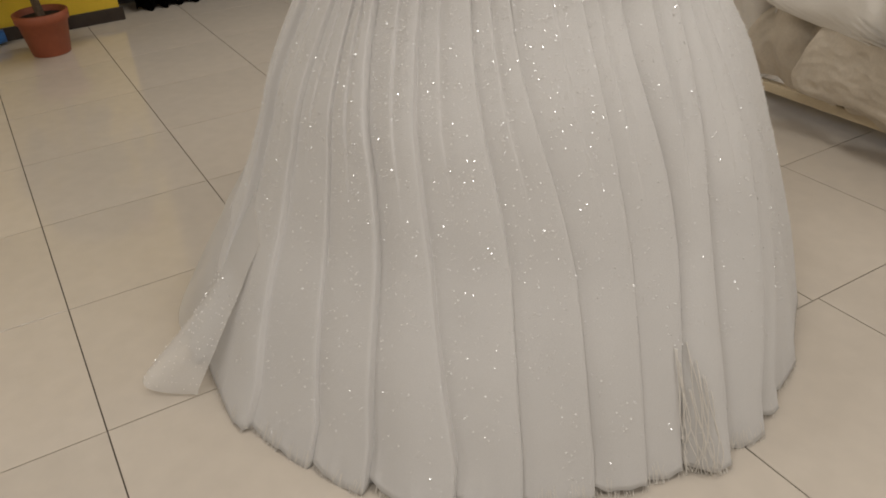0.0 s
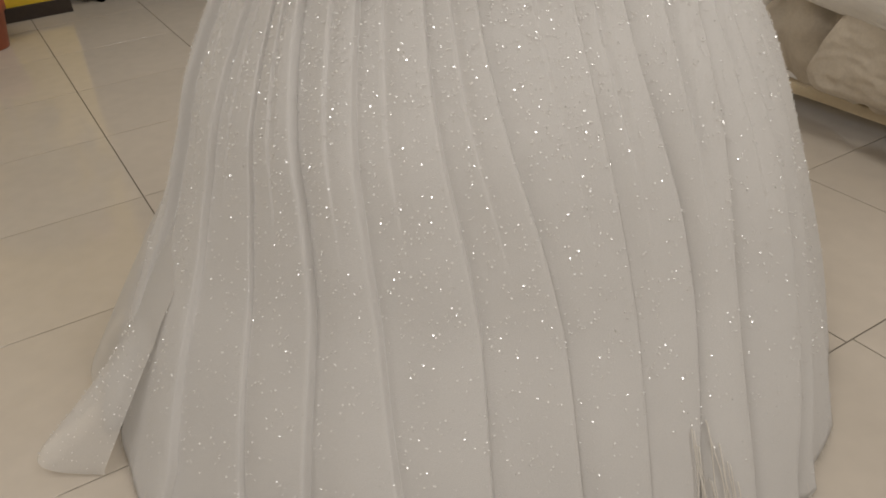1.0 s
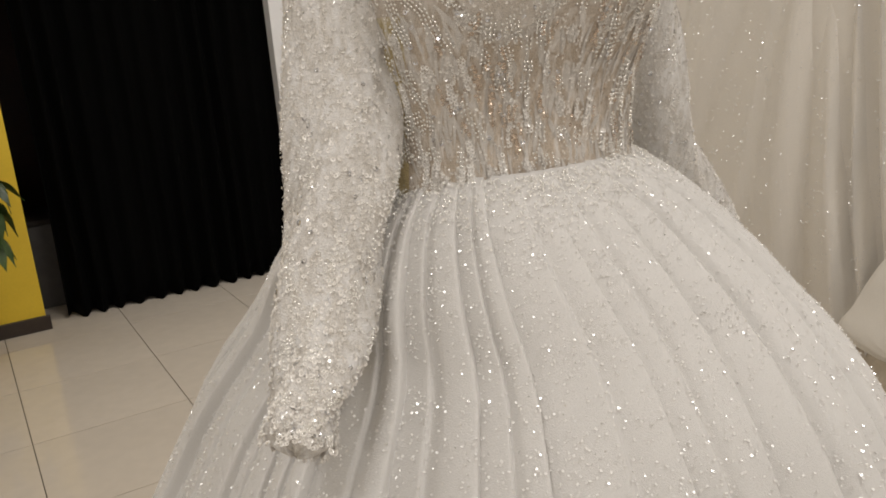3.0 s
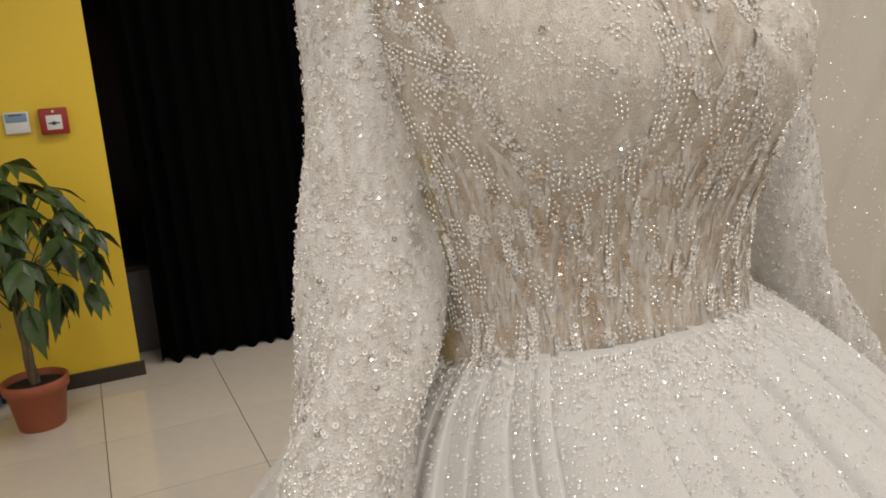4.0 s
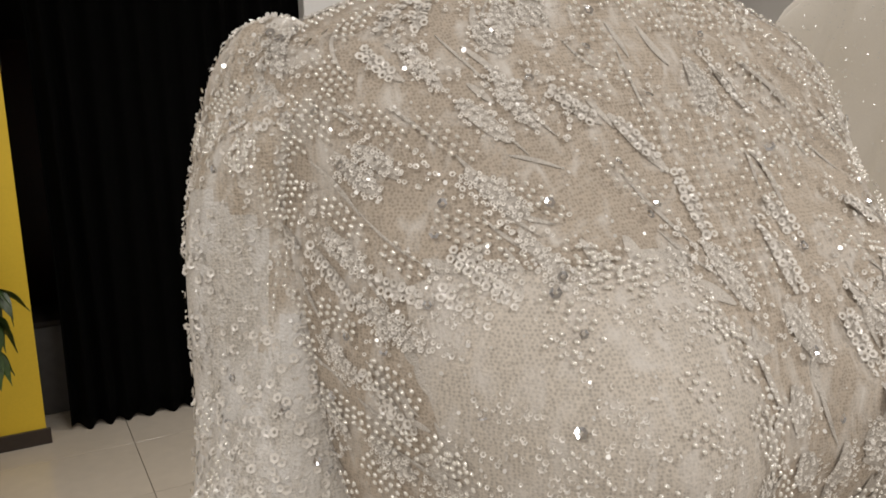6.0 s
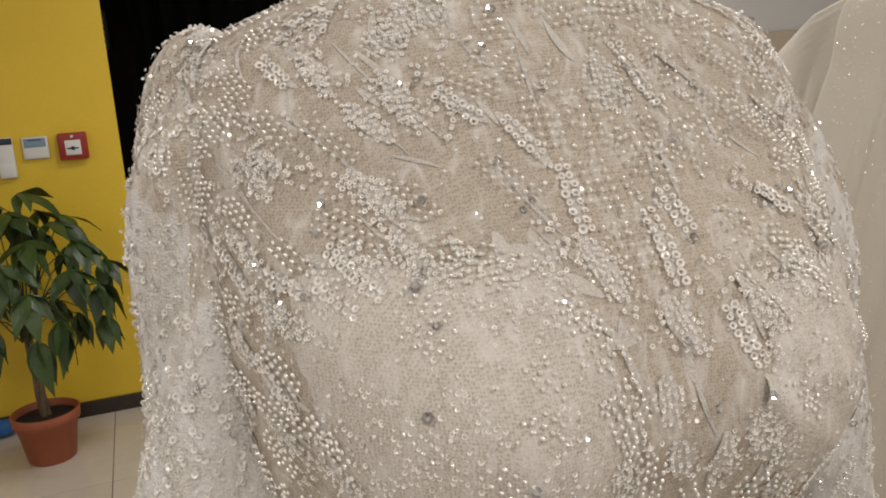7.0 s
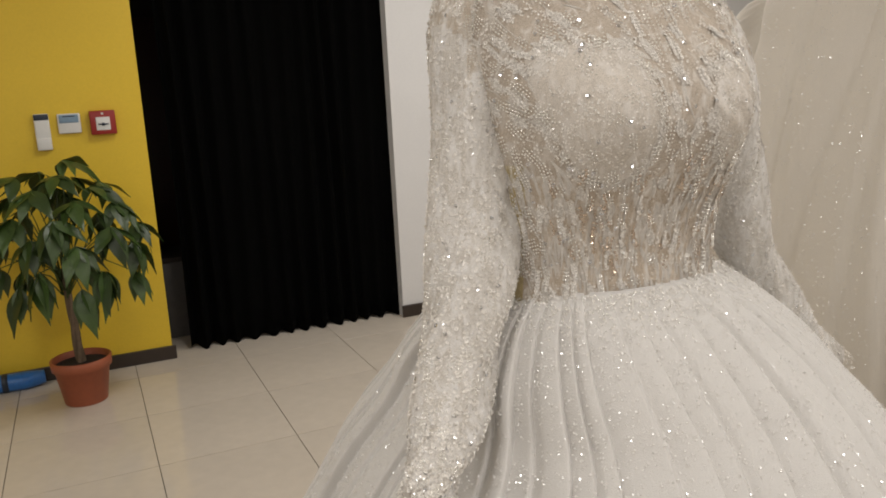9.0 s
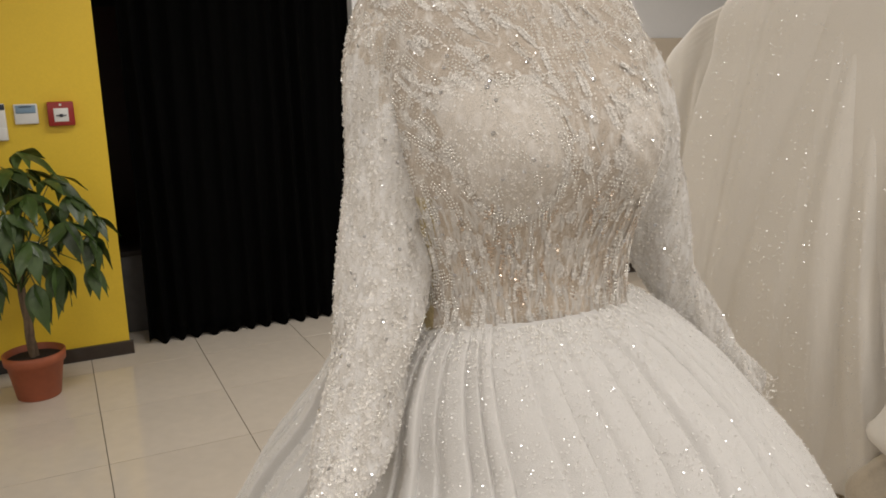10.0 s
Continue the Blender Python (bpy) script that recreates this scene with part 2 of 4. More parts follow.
tagged(part("trim", box(1.3, 3.99, WALL_Y - 0.03, WALL_Y - 0.002, 0.09, 1.8, 0.004), BEIGE, smooth=False), "beige wall panelling with a straight upper edge", "panelling", kind="structure")
# panel frames added round the assumed lamps, all out of view
for lx, ly in LAMPS:
    holder = thing("assumed_ceiling_light", "assumed square white recessed ceiling panel light with a thin frame, out of view", "ceiling light", (lx, ly, CEILING), "ceiling lights")
    for k in range(4):
        side = part("frame_side", box(-0.31, 0.29, 0.285, 0.31, -0.03, 0.0, 0.003), PALE, holder)
        side.rotation_euler.z = k * math.pi / 2


def curtain():
    """A black curtain in soft pleats, hung in the doorway."""
    x0, x1, cols, rows = -0.66, 0.735, 220, 26
    verts = []
    for i in range(rows):
        v = i / (rows - 1)
        for j in range(cols):
            u = j / (cols - 1)
            wave = 0.03 * math.sin(u * 2 * math.pi * 13 + 0.8 * math.sin(u * 9)) + 0.012 * math.sin(u * 71 + 2 * v)
            z = 0.012 + 0.012 * math.sin(u * 2 * math.pi * 13 + 0.6) if i == 0 else 0.02 + v * 2.52
            verts.append((x0 + (x1 - x0) * u + 0.01 * math.sin(3 * v + 20 * u), WALL_Y + 0.10 + wave * (1 - 0.3 * v), z))
    ob = raw("curtain", verts, grid_faces(rows, cols, False), VELVET)
    ob.modifiers.new("thick", "SOLIDIFY").thickness = 0.004
    return tagged(ob, "floor-length black velvet curtain in soft pleats", "curtain")


curtain()


# ---------------------------------------------------------------- things at the yellow wall
def wall_device(name, label, category, x0, x1, z0, z1, mat, depth=0.03):
    root = thing(name, label, category, ((x0 + x1) / 2, WALL_Y, (z0 + z1) / 2))
    w, h = (x1 - x0) / 2, (z1 - z0) / 2
    part("housing", box(-w, w, -depth, 0.0, -h, h, 0.006), mat, root)
    return root, w, h


alarm, w, h = wall_device("fire_alarm_button", "square red fire alarm call point on the yellow wall", "fire alarm", -1.062, -0.931, 1.352, 1.481, RED, 0.045)
part("press_plate", box(-0.036, 0.036, -0.049, -0.04, -0.042, 0.03, 0.003), PALE, alarm, "white press plate")
part("arrow_mark", box(-0.026, 0.026, -0.0515, -0.047, -0.012, -0.006), NAVY, alarm, "dark printed mark")
part("centre_dot", box(-0.008, 0.008, -0.053, -0.048, -0.017, -0.001), NAVY, alarm, "dark printed dot")
part("indicator", box(-0.006, 0.006, -0.049, -0.043, 0.042, 0.054, 0.002), PALE, alarm)
panel, w, h = wall_device("thermostat", "small white wall thermostat with a blue-grey display", "thermostat", -1.222, -1.108, 1.368, 1.474, PALE, 0.022)
part("display", box(-0.048, 0.048, -0.0255, -0.02, 0.004, 0.047, 0.002), BLUE_GREY, panel, "blue-grey display")
part("print_bar", box(-0.03, 0.03, -0.0275, -0.024, 0.036, 0.041), NAVY, panel, "dark line of print")
holder, w, h = wall_device("card_reader", "narrow white wall device with a dark top strip", "wall device", -1.336, -1.262, 1.286, 1.480, PALE, 0.025)
part("top_strip", box(-0.036, 0.036, -0.0285, -0.022, 0.064, 0.094, 0.002), NAVY, holder, "dark printed strip")
part("cover", box(-0.035, 0.035, -0.034, -0.022, -0.095, -0.03, 0.004), PALE, holder, "white lower cover")


def leaf_mesh():
    """One pointed leaflet, bent down along its length, base at the origin and tip along +x."""
    verts, rows, cols = [], 9, 5
    for i in range(rows):
        u = i / (rows - 1)
        half = 0.235 * math.sin(math.pi * min(1.0, u * 0.98 + 0.02) ** 0.8) ** 1.1 * (1 - 0.35 * u)
        for j in range(cols):
            s = (j / (cols - 1) - 0.5) * 2
            verts.append((u, s * half, -0.38 * u * u - 0.10 * half * (1 - abs(s)) + 0.015 * math.sin(9 * u + 3 * s)))
    me = bpy.data.meshes.new("leaf")
    me.from_pydata(verts, [], grid_faces(rows, cols, False))
    me.materials.append(LEAF)
    me.polygons.foreach_set("use_smooth", [True] * len(me.polygons))
    return me


def potted_plant():
    """A money tree in a terracotta pot: braided trunk and drooping five-fingered leaves."""
    root = thing("potted_plant", "money tree with drooping dark green leaves in a terracotta pot", "plant", (-1.268, 3.40, 0.0))
    part("pot", lathe([(0.0, 0.0), (0.10, 0.0), (0.104, 0.004), (0.134, 0.185), (0.146, 0.188), (0.15, 0.236), (0.142, 0.24), (0.136, 0.236), (0.13, 0.17)]), TERRACOTTA, root, "terracotta-coloured pot with a rolled rim")
    part("soil", lathe([(0.134, 0.205), (0.08, 0.212), (0.0, 0.214)]), SOIL, root)
    for k in range(3):
        pts, rad = [], []
        for i in range(19):
            u = i / 18
            a = 2 * math.pi * k / 3 + u * 5.0
            rr = 0.013 * (1 - 0.4 * u)
            pts.append((rr * math.cos(a) - 0.02 * u, rr * math.sin(a), 0.19 + 0.52 * u))
            rad.append(0.015 * (1 - 0.35 * u))
        part("trunk", tube(pts, rad, 10), BARK, root, "braided grey-brown stem")
    leaf = leaf_mesh()
    rng = random.Random(11)
    for k in range(38):
        a = k * 2.39996 + rng.uniform(-0.2, 0.2)
        level = (k + 0.5) / 38
        el = math.acos(1 - 1.45 * level)
        reach = 0.24 + 0.07 * math.sin(el) + rng.uniform(-0.02, 0.05)
        tip = Vector((reach * math.sin(el) * math.cos(a), reach * math.sin(el) * math.sin(a), 0.81 + 0.43 * math.cos(el) + rng.uniform(-0.03, 0.03)))
        base = Vector((-0.02 + 0.02 * math.cos(a), 0.02 * math.sin(a), 0.55 + 0.16 * rng.random()))
        mid = (base + tip) / 2 + Vector((0, 0, 0.07))
        part("stalk", tube([base, (base + mid) / 2 + Vector((0, 0, 0.02)), mid, tip], [0.004, 0.0035, 0.003, 0.0025], 6), LEAF, root)
        count = rng.choice((5, 5, 6))
        for n in range(count):
            ob = new("leaf", leaf)
            ob.parent = root
            out = a + (n - (count - 1) / 2) * 0.72 + rng.uniform(-0.15, 0.15)
            size = (0.195 + rng.uniform(-0.03, 0.05)) * (1 - 0.12 * abs(n - (count - 1) / 2))
            dip = 8 + 52 * level + rng.uniform(-14, 22)
            ob.matrix_basis = Matrix.Translation(tip) @ Matrix.Rotation(out, 4, "Z") @ Matrix.Rotation(radians(dip), 4, "Y") @ Matrix.Rotation(rng.uniform(-0.5, 0.5), 4, "X") @ Matrix.Scale(size, 4)
    return root


potted_plant()
roll = thing("blue_roll", "rolled blue plastic sheet lying along the baseboard", "plastic roll", (-1.62, WALL_Y - 0.075, 0.0))
part("sheet", tube([(-0.55 + 0.1 * i, 0.004 * math.sin(2.1 * i), 0.05 + 0.003 * math.sin(3 * i)) for i in range(8)], [0.04, 0.048, 0.05, 0.049, 0.05, 0.048, 0.05, 0.036], 16), BLUE, roll)
part("band", tube([(-0.06, 0, 0.05), (-0.03, 0, 0.05)], 0.0525, 16), NAVY, roll, "dark band")

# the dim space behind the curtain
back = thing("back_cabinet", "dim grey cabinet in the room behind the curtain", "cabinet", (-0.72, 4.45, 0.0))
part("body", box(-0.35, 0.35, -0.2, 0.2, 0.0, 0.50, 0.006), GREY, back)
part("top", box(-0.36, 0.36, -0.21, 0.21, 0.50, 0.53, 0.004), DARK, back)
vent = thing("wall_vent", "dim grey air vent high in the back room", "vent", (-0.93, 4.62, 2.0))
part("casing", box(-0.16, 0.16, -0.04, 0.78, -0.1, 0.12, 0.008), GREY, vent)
for k in range(5):
    part("slat", box(-0.14, 0.14, -0.052, -0.041, -0.08 + 0.036 * k, -0.065 + 0.036 * k, 0.002), PALE, vent)
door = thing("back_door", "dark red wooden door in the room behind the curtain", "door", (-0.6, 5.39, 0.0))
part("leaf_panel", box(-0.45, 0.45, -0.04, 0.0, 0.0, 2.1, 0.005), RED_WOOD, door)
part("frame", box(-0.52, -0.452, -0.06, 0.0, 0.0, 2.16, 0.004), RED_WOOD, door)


# ---------------------------------------------------------------- the rack of gowns
def rack():
    root = thing("garment_rack", "long cream metal garment rack standing on the tiles", "garment rack", (1.12, 0.0, 0.0))
    for y in (-2.0, 0.72):
        part("post", tube([(0.24, y, 0.0), (0.24, y, 2.0)], 0.016, 12), CREAM_METAL, root)
        part("cross_bar", box(0.0, 0.48, y - 0.02, y + 0.02, 0.104, 0.144, 0.004), CREAM_METAL, root)
        for x in (0.015, 0.47):
            part("foot", tube([(x, y, 0.0), (x, y, 0.106)], 0.018, 10), CREAM_METAL, root)
    for x in (-0.018, 0.462):
        part("base_bar", box(x, x + 0.036, -2.05, 1.5, 0.108, 0.148, 0.004), CREAM_METAL, root, "flat cream base bar")
    part("top_rail", tube([(0.24, -2.05, 2.0), (0.24, 0.78, 2.0)], 0.016, 12), CREAM_METAL, root)
    return root


rack()


def draped(name, mat, parent, sections, creases, seed, thick=0.28, ripple=0.012, waves=9.0, ragged=0.015, crumple=0.0):
    """A hanging piece of cloth, closed round: sections of (height, y from, y to, front x), creases of (y, lean, depth, width)."""
    rng = random.Random(seed)
    ph = [rng.uniform(0, 6.28) for _ in range(6)]
    cols, rows = 300, 70
    zs = [s[0] for s in sections]
    lines = [Curve(zs, [s[k] for s in sections]) for k in (1, 2, 3)]
    verts = []
    for i in range(rows):
        z = zs[0] + (zs[-1] - zs[0]) * i / (rows - 1)
        lo, hi, x = (c(z) for c in lines)
        low = (zs[-1] - z) / (zs[-1] - zs[0])
        for j in range(cols):
            a = 2 * math.pi * j / cols
            u = 0.5 - 0.5 * math.cos(a)
            y = lo + (hi - lo) * u
            side = math.sin(a)
            body = thick * (0.35 + 0.65 * low)
            back = (0.5 - 0.5 * math.copysign(abs(side) ** 0.35, side)) * body
            wave = ripple * (0.4 + low) * (math.sin(waves * y + ph[0] + 0.8 * math.sin(3 * y + ph[1]) + 0.5 * z) + 0.5 * math.sin(2.3 * waves * y + ph[2] - 0.7 * z))
            if crumple:
                q = Vector((y * 7 + seed, z * 9, seed))
                wave += crumple * (noise.noise(q) + 0.6 * abs(noise.noise(q * 2.3)) + 0.3 * noise.noise(q * 6.1))
            dent = 0.0
            if side > 0:
                for cy, lean, deep, wide in creases:
                    q = (y - cy - lean * (z - 1.0)) / wide
                    dent += deep * math.exp(-q * q if q < 0 else -9 * q * q) if abs(q) < 3 else 0.0
            zz = z + (ragged * math.sin(17 * y + ph[3]) + 0.5 * ragged * math.sin(41 * y + ph[4]) if i == 0 else 0.0)
            verts.append((x + back + wave + dent, y, zz))
    faces = grid_faces(rows, cols, True)
    faces.append(tuple((rows - 1) * cols + j for j in range(cols)))
    return raw(name, verts, faces, mat, parent), verts, rows, cols


def sprinkle(parent, verts, rows, cols, count, seed):
    rng = random.Random(seed)
    V, F = [], []
    for _ in range(count):
        i, j = rng.randrange(2, rows - 2), int(cols / (2 * math.pi) * math.acos(1 - 2 * rng.uniform(0.01, 0.99)))
        p = Vector(verts[i * cols + j]) + Vector((-0.003, rng.uniform(-0.01, 0.01), rng.uniform(-0.01, 0.01)))
        n = Vector((-1, rng.uniform(-1.5, 0.2), rng.uniform(0.12, 0.9))).normalized()
        t1 = n.cross(Vector((0, 0, 1))).normalized() * rng.uniform(0.0010, 0.0024)
        t2 = n.cross(t1)
        k = len(V)
        V += [p + t1, p + t2, p - t1, p - t2]
        F.append((k, k + 1, k + 2, k + 3))
    tagged(raw("glitter", V, F, SPARKLE, parent, False), kind="stuff")


cream_gown = thing("hanging_gown", "cream glittering ball gown with its skirt looped up high", "gown", group="gowns on the rack")
_, v, r, c = draped("skirt", SATIN_WARM, cream_gown,
       [(0.17, -0.6, 1.60, 1.18), (0.9, -0.5, 1.56, 1.08), (1.3, -0.4, 1.52, 1.03), (1.55, -0.3, 1.46, 1.01), (1.70, -0.2, 1.28, 1.01), (1.82, -0.1, 1.12, 1.02), (1.90, 0.0, 0.99, 1.03), (2.0, 0.1, 0.72, 1.12)],
       [(1.22, -0.12, 0.05, 0.08), (1.36, -0.25, 0.03, 0.05), (1.10, -0.35, 0.03, 0.05), (1.46, -0.1, 0.02, 0.03)], 3, 0.3, 0.006, 6.0)
sprinkle(cream_gown, v, r, c, 1800, 5)
_, v, r, c = draped("overskirt", SATIN_WARM, cream_gown,
                    [(0.18, -0.55, 1.34, 1.15), (0.9, -0.5, 1.27, 0.99), (1.3, -0.4, 1.17, 0.95), (1.6, -0.25, 1.07, 0.945), (1.86, -0.05, 0.955, 0.98), (1.99, 0.1, 0.72, 1.08)],
                    [(0.92, -0.41, 0.05, 0.16), (0.55, -0.10, 0.06, 0.10), (0.43, 0.02, 0.08, 0.035), (0.36, 0.03, 0.10, 0.04), (0.16, 0.0, 0.05, 0.05), (0.27, 0.05, 0.04, 0.03), (0.70, -0.22, 0.018, 0.06), (1.06, -0.30, 0.02, 0.05)], 31, 0.10, 0.008, 8.0)
sprinkle(cream_gown, v, r, c, 6000, 4)
ivory_gown = thing("hanging_gown", "ivory satin gown with a wide flared hem on the rack", "gown", group="gowns on the rack")
_, v, r, c = draped("skirt", SATIN, ivory_gown,
                    [(0.42, -1.5, 0.02, 1.0), (0.47, -1.5, 0.22, 0.97), (0.53, -1.45, 0.365, 0.96), (0.62, -1.4, 0.345, 0.97), (0.78, -1.3, 0.27, 0.99), (1.1, -1.1, 0.02, 1.03), (1.6, -0.9, -0.3, 1.12), (1.96, -0.75, -0.45, 1.2)],
                    [(-0.3, 0.1, 0.05, 0.06), (0.0, 0.25, 0.03, 0.05)], 8, 0.08, 0.010, 6.0, 0.004, 0.008)
sprinkle(ivory_gown, v, r, c, 40, 9)
tulle_gown = thing("hanging_gown", "gown with crumpled cream tulle layers above the base bar", "gown", group="gowns on the rack")
draped("underskirt", TULLE_TAN, tulle_gown, [(0.152, -1.6, 0.50, 1.09), (0.28, -1.6, 0.52, 1.045), (0.42, -1.5, 0.42, 1.04), (0.6, -1.4, 0.28, 1.07), (0.8, -1.3, 0.15, 1.12), (1.9, -0.6, 0.1, 1.25)], [(0.28, 0.15, 0.03, 0.05), (0.5, 0.2, 0.03, 0.06), (0.68, -0.1, 0.03, 0.05)], 15, 0.24, 0.012, 9.0, 0.02, 0.03)
draped("ruffle", TULLE_TAN, tulle_gown, [(0.165, -1.5, 0.04, 1.04), (0.19, -1.5, 0.125, 1.0), (0.236, -1.45, 0.175, 0.985), (0.32, -1.4, 0.155, 0.985), (0.45, -1.35, 0.10, 1.0), (0.5, -1.3, 0.08, 1.02), (0.65, -1.2, 0.0, 1.1)], [(-0.18, 0.4, 0.06, 0.03), (0.02, -0.3, 0.03, 0.03), (-0.4, 0.2, 0.06, 0.05)], 16, 0.07, 0.014, 7.0, 0.016, 0.012)


# ---------------------------------------------------------------- the wedding dress
dress = thing("wedding_dress", "white long-sleeved wedding gown with beaded bodice and pleated glitter skirt", "wedding dress", (-0.45, 0.03, 0.0))
OFF = Vector((-0.45, 0.03, 0.0))
SK_Z = [0.0, 0.2, 0.45, 0.7, 0.9, 1.02, 1.12, 1.2, 1.25, 1.27, 1.285]
SK_R = [0.868, 0.808, 0.715, 0.622, 0.515, 0.441, 0.345, 0.250, 0.186, 0.156, 0.132]


SK_RADIUS = Curve(SK_Z, SK_R)


# the creases between the pleats of the front: degrees round at the hem, the knee, the hip and the waist, and how deep the pleat before it is
CREASES = [
    (194, 186, 185, 188, 0.7), (207, 199, 194, 195, 0.55), (216.7, 211.7, 203, 204, 1.0), (229.5, 222, 217, 215, 0.9),
    (238.8, 236, 230, 228, 0.7), (249, 246.5, 239.5, 236.7, 0.75), (257, 257.5, 256, 255, 0.6), (263.2, 266.8, 265, 271, 0.8),
    (270, 272.7, 278, 288, 2.1), (278.7, 285.8, 287, 302, 2.1), (284.4, 295.5, 300, 311, 1.4), (298, 302, 308, 322, 0.9),
]
rng_pleat = random.Random(5)
BACK = 15
back_share = sorted((k + rng_pleat.uniform(-0.3, 0.3)) / BACK for k in range(1, BACK))
PLEATS = len(CREASES) + BACK - 1
pleat_depth = [c[4] for c in CREASES] + [rng_pleat.uniform(0.5, 1.2) for _ in back_share]
hem_lift = [rng_pleat.uniform(-0.003, 0.010) for _ in range(PLEATS)]
crease_lines = [Curve([0.1, 0.55, 0.9, 1.22], c[:4]) for c in CREASES]
edge_cache = {}


def pleat_edges(z):
    """The angles of all creases at a height, once round, beginning with the first of the front."""
    key = round(z, 3)
    if key not in edge_cache:
        front = [radians(line(min(max(z, 0.1), 1.24))) for line in crease_lines]
        gap = front[0] + 2 * math.pi - front[-1]
        edge_cache[key] = np.array(front + [front[-1] + gap * u for u in back_share] + [front[0] + 2 * math.pi])
    return edge_cache[key]


def pleat(a, z):
    """How far the pleat at the angle stands proud, from 0 to about 1, and its number: it swells softly and drops at the next crease."""
    edges = pleat_edges(z)
    a = edges[0] + (a - edges[0]) % (2 * math.pi)
    k = int(np.clip(np.searchsorted(edges, a, side="right") - 1, 0, PLEATS - 1))
    t = (a - edges[k]) / (edges[k + 1] - edges[k])
    if t < 0.94:
        rise = 0.10 + 0.90 * math.sin(math.pi / 2 * (t / 0.94) ** 0.8)
    elif t < 0.985:
        rise = 1 - 0.10 * ((t - 0.94) / 0.045) ** 2
    else:
        rise = 0.90 - 1.0 * (t - 0.985) / 0.015
    # a lesser crease in the middle of the pleat, which dies out below the hip
    half = (t - 0.40 - 0.1 * (k % 3)) / 0.02
    rise -= lerp(z, [0.55, 1.0], [0.0, 0.5]) * (math.exp(-(half * 0.16) ** 2) if half > 0 else math.exp(-half * half))
    return pleat_depth[(k + 1) % PLEATS] * rise, k


def skirt_point(a, z, extra=0.0, flat=False):
    r = SK_RADIUS(z)
    squeeze = lerp(z, [0, 0.7, 1.1, 1.285], [0.96, 1.01, 0.98, 1.25])
    cx = lerp(z, [0, 0.45, 0.9, 1.12, 1.285], [-0.445, -0.40, -0.405, -0.43, -0.488])
    cy = lerp(z, [0, 0.45, 0.9, 1.12, 1.285], [0.026, 0.045, 0.05, 0.015, -0.052])
    p, k = (0.75, 0) if flat else pleat(a, z)
    fade = lerp(z, [0, 0.3, 0.8, 1.15, 1.25, 1.285], [1.5, 1.1, 0.95, 0.8, 0.5, 0.25])
    wave = 0.008 * math.sin(3 * a + 1.2) + 0.006 * math.sin(11 * a + 2.0 + 2.5 * z) * (1 - z / 1.3) + 0.0035 * math.sin(23 * a + 5 * z) * (1 - z / 1.3)
    r += (0.025 * p - 0.015) * fade + wave + extra + max(0.0, -math.cos(a)) * lerp(z, [0.0, 0.4, 0.6, 1.05, 1.25], [0.07, -0.01, -0.035, -0.035, 0.0])
    return Vector((cx + squeeze * r * math.cos(a), cy + r * math.sin(a), z)), k


def skirt():
    ts = (0.0, 0.005, 0.02, 0.06, 0.13, 0.2, 0.27, 0.33, 0.37, 0.385, 0.4, 0.415, 0.44, 0.47, 0.485, 0.5, 0.515, 0.54, 0.57, 0.585, 0.6, 0.615, 0.65, 0.7, 0.78, 0.85, 0.9, 0.94, 0.962, 0.978, 0.985, 0.99, 0.995)
    zs = [0.004, 0.02, 0.05, 0.1] + [0.14 + 0.035 * i for i in range(30)] + [1.175, 1.19, 1.205, 1.22, 1.235, 1.25, 1.262, 1.274, 1.285]
    verts = []
    for i, z in enumerate(zs):
        edges = pleat_edges(z)
        for k in range(PLEATS):
            for t in ts:
                a = edges[k] + t * (edges[k + 1] - edges[k])
                p, _ = skirt_point(a, z)
                if i < 3:
                    p.z += (hem_lift[k] + 0.004 * math.sin(47 * a) + 0.003 * math.sin(113 * a) + 0.009 * (1 - t) ** 2) * (1 - i / 3)
                verts.append(p - OFF)
    cols = PLEATS * len(ts)
    ob = raw("skirt", verts, grid_faces(len(zs), cols, True), SKIRT, dress)
    ob["label"] = "full pleated skirt of white glitter tulle"
    ob.modifiers.new("thick", "SOLIDIFY").thickness = 0.0015
    return ob


skirt()


def lining():
    """The plain inner layer that shows under the lifted hem."""
    cols, zs = 160, (0.003, 0.06, 0.2, 0.5)
    verts = [skirt_point(2 * math.pi * j / cols, z, -0.035)[0] - OFF for z in zs for j in range(cols)]
    ob = raw("lining", verts, grid_faces(len(zs), cols, True), SKIRT, dress)
    ob["label"] = "plain white lining at the hem"


lining()


train_places = []


def train():
    """The sheer outer layer that opens to the side and trails on the floor behind."""
    rows, cols = 44, 420
    verts = []
    for i in range(rows):
        z = 0.008 + 0.56 * (1 - i / (rows - 1))
        for j in range(cols):
            u = j / (cols - 1)
            flare = max(0.0, (0.27 - z) / 0.27) ** 1.15
            a = radians(182 - 133 * u)
            more = lerp(z, [0.3, 0.54], [0.006, -0.03]) + 0.004 * math.sin(60 * u) * min(1.0, 8 * u) + (0.03 * min(1.0, 10 * u) + 0.15 * math.exp(-((u - 0.040) / 0.034) ** 2) + 0.26 * min(1.0, max(0.0, (u - 0.3) / 0.4)) ** 1.5) * flare + 0.010 * math.sin(30 * u + 2) * flare
            p, k = skirt_point(a, max(z, 0.02), more, True)
            p.z = z + (0.05 * u * (1 - u) * 4 * 0.2 + 0.03 * max(0.0, math.sin(24 * u)) ** 2) * flare
            verts.append(p - OFF)
            if 0.02 < z < 0.25 and u < 0.09:
                train_places.append(p)
    ob = raw("train", verts, grid_faces(rows, cols, False), SHEER, dress)
    ob["label"] = "sheer tulle train spreading on the floor"
    return ob


train()

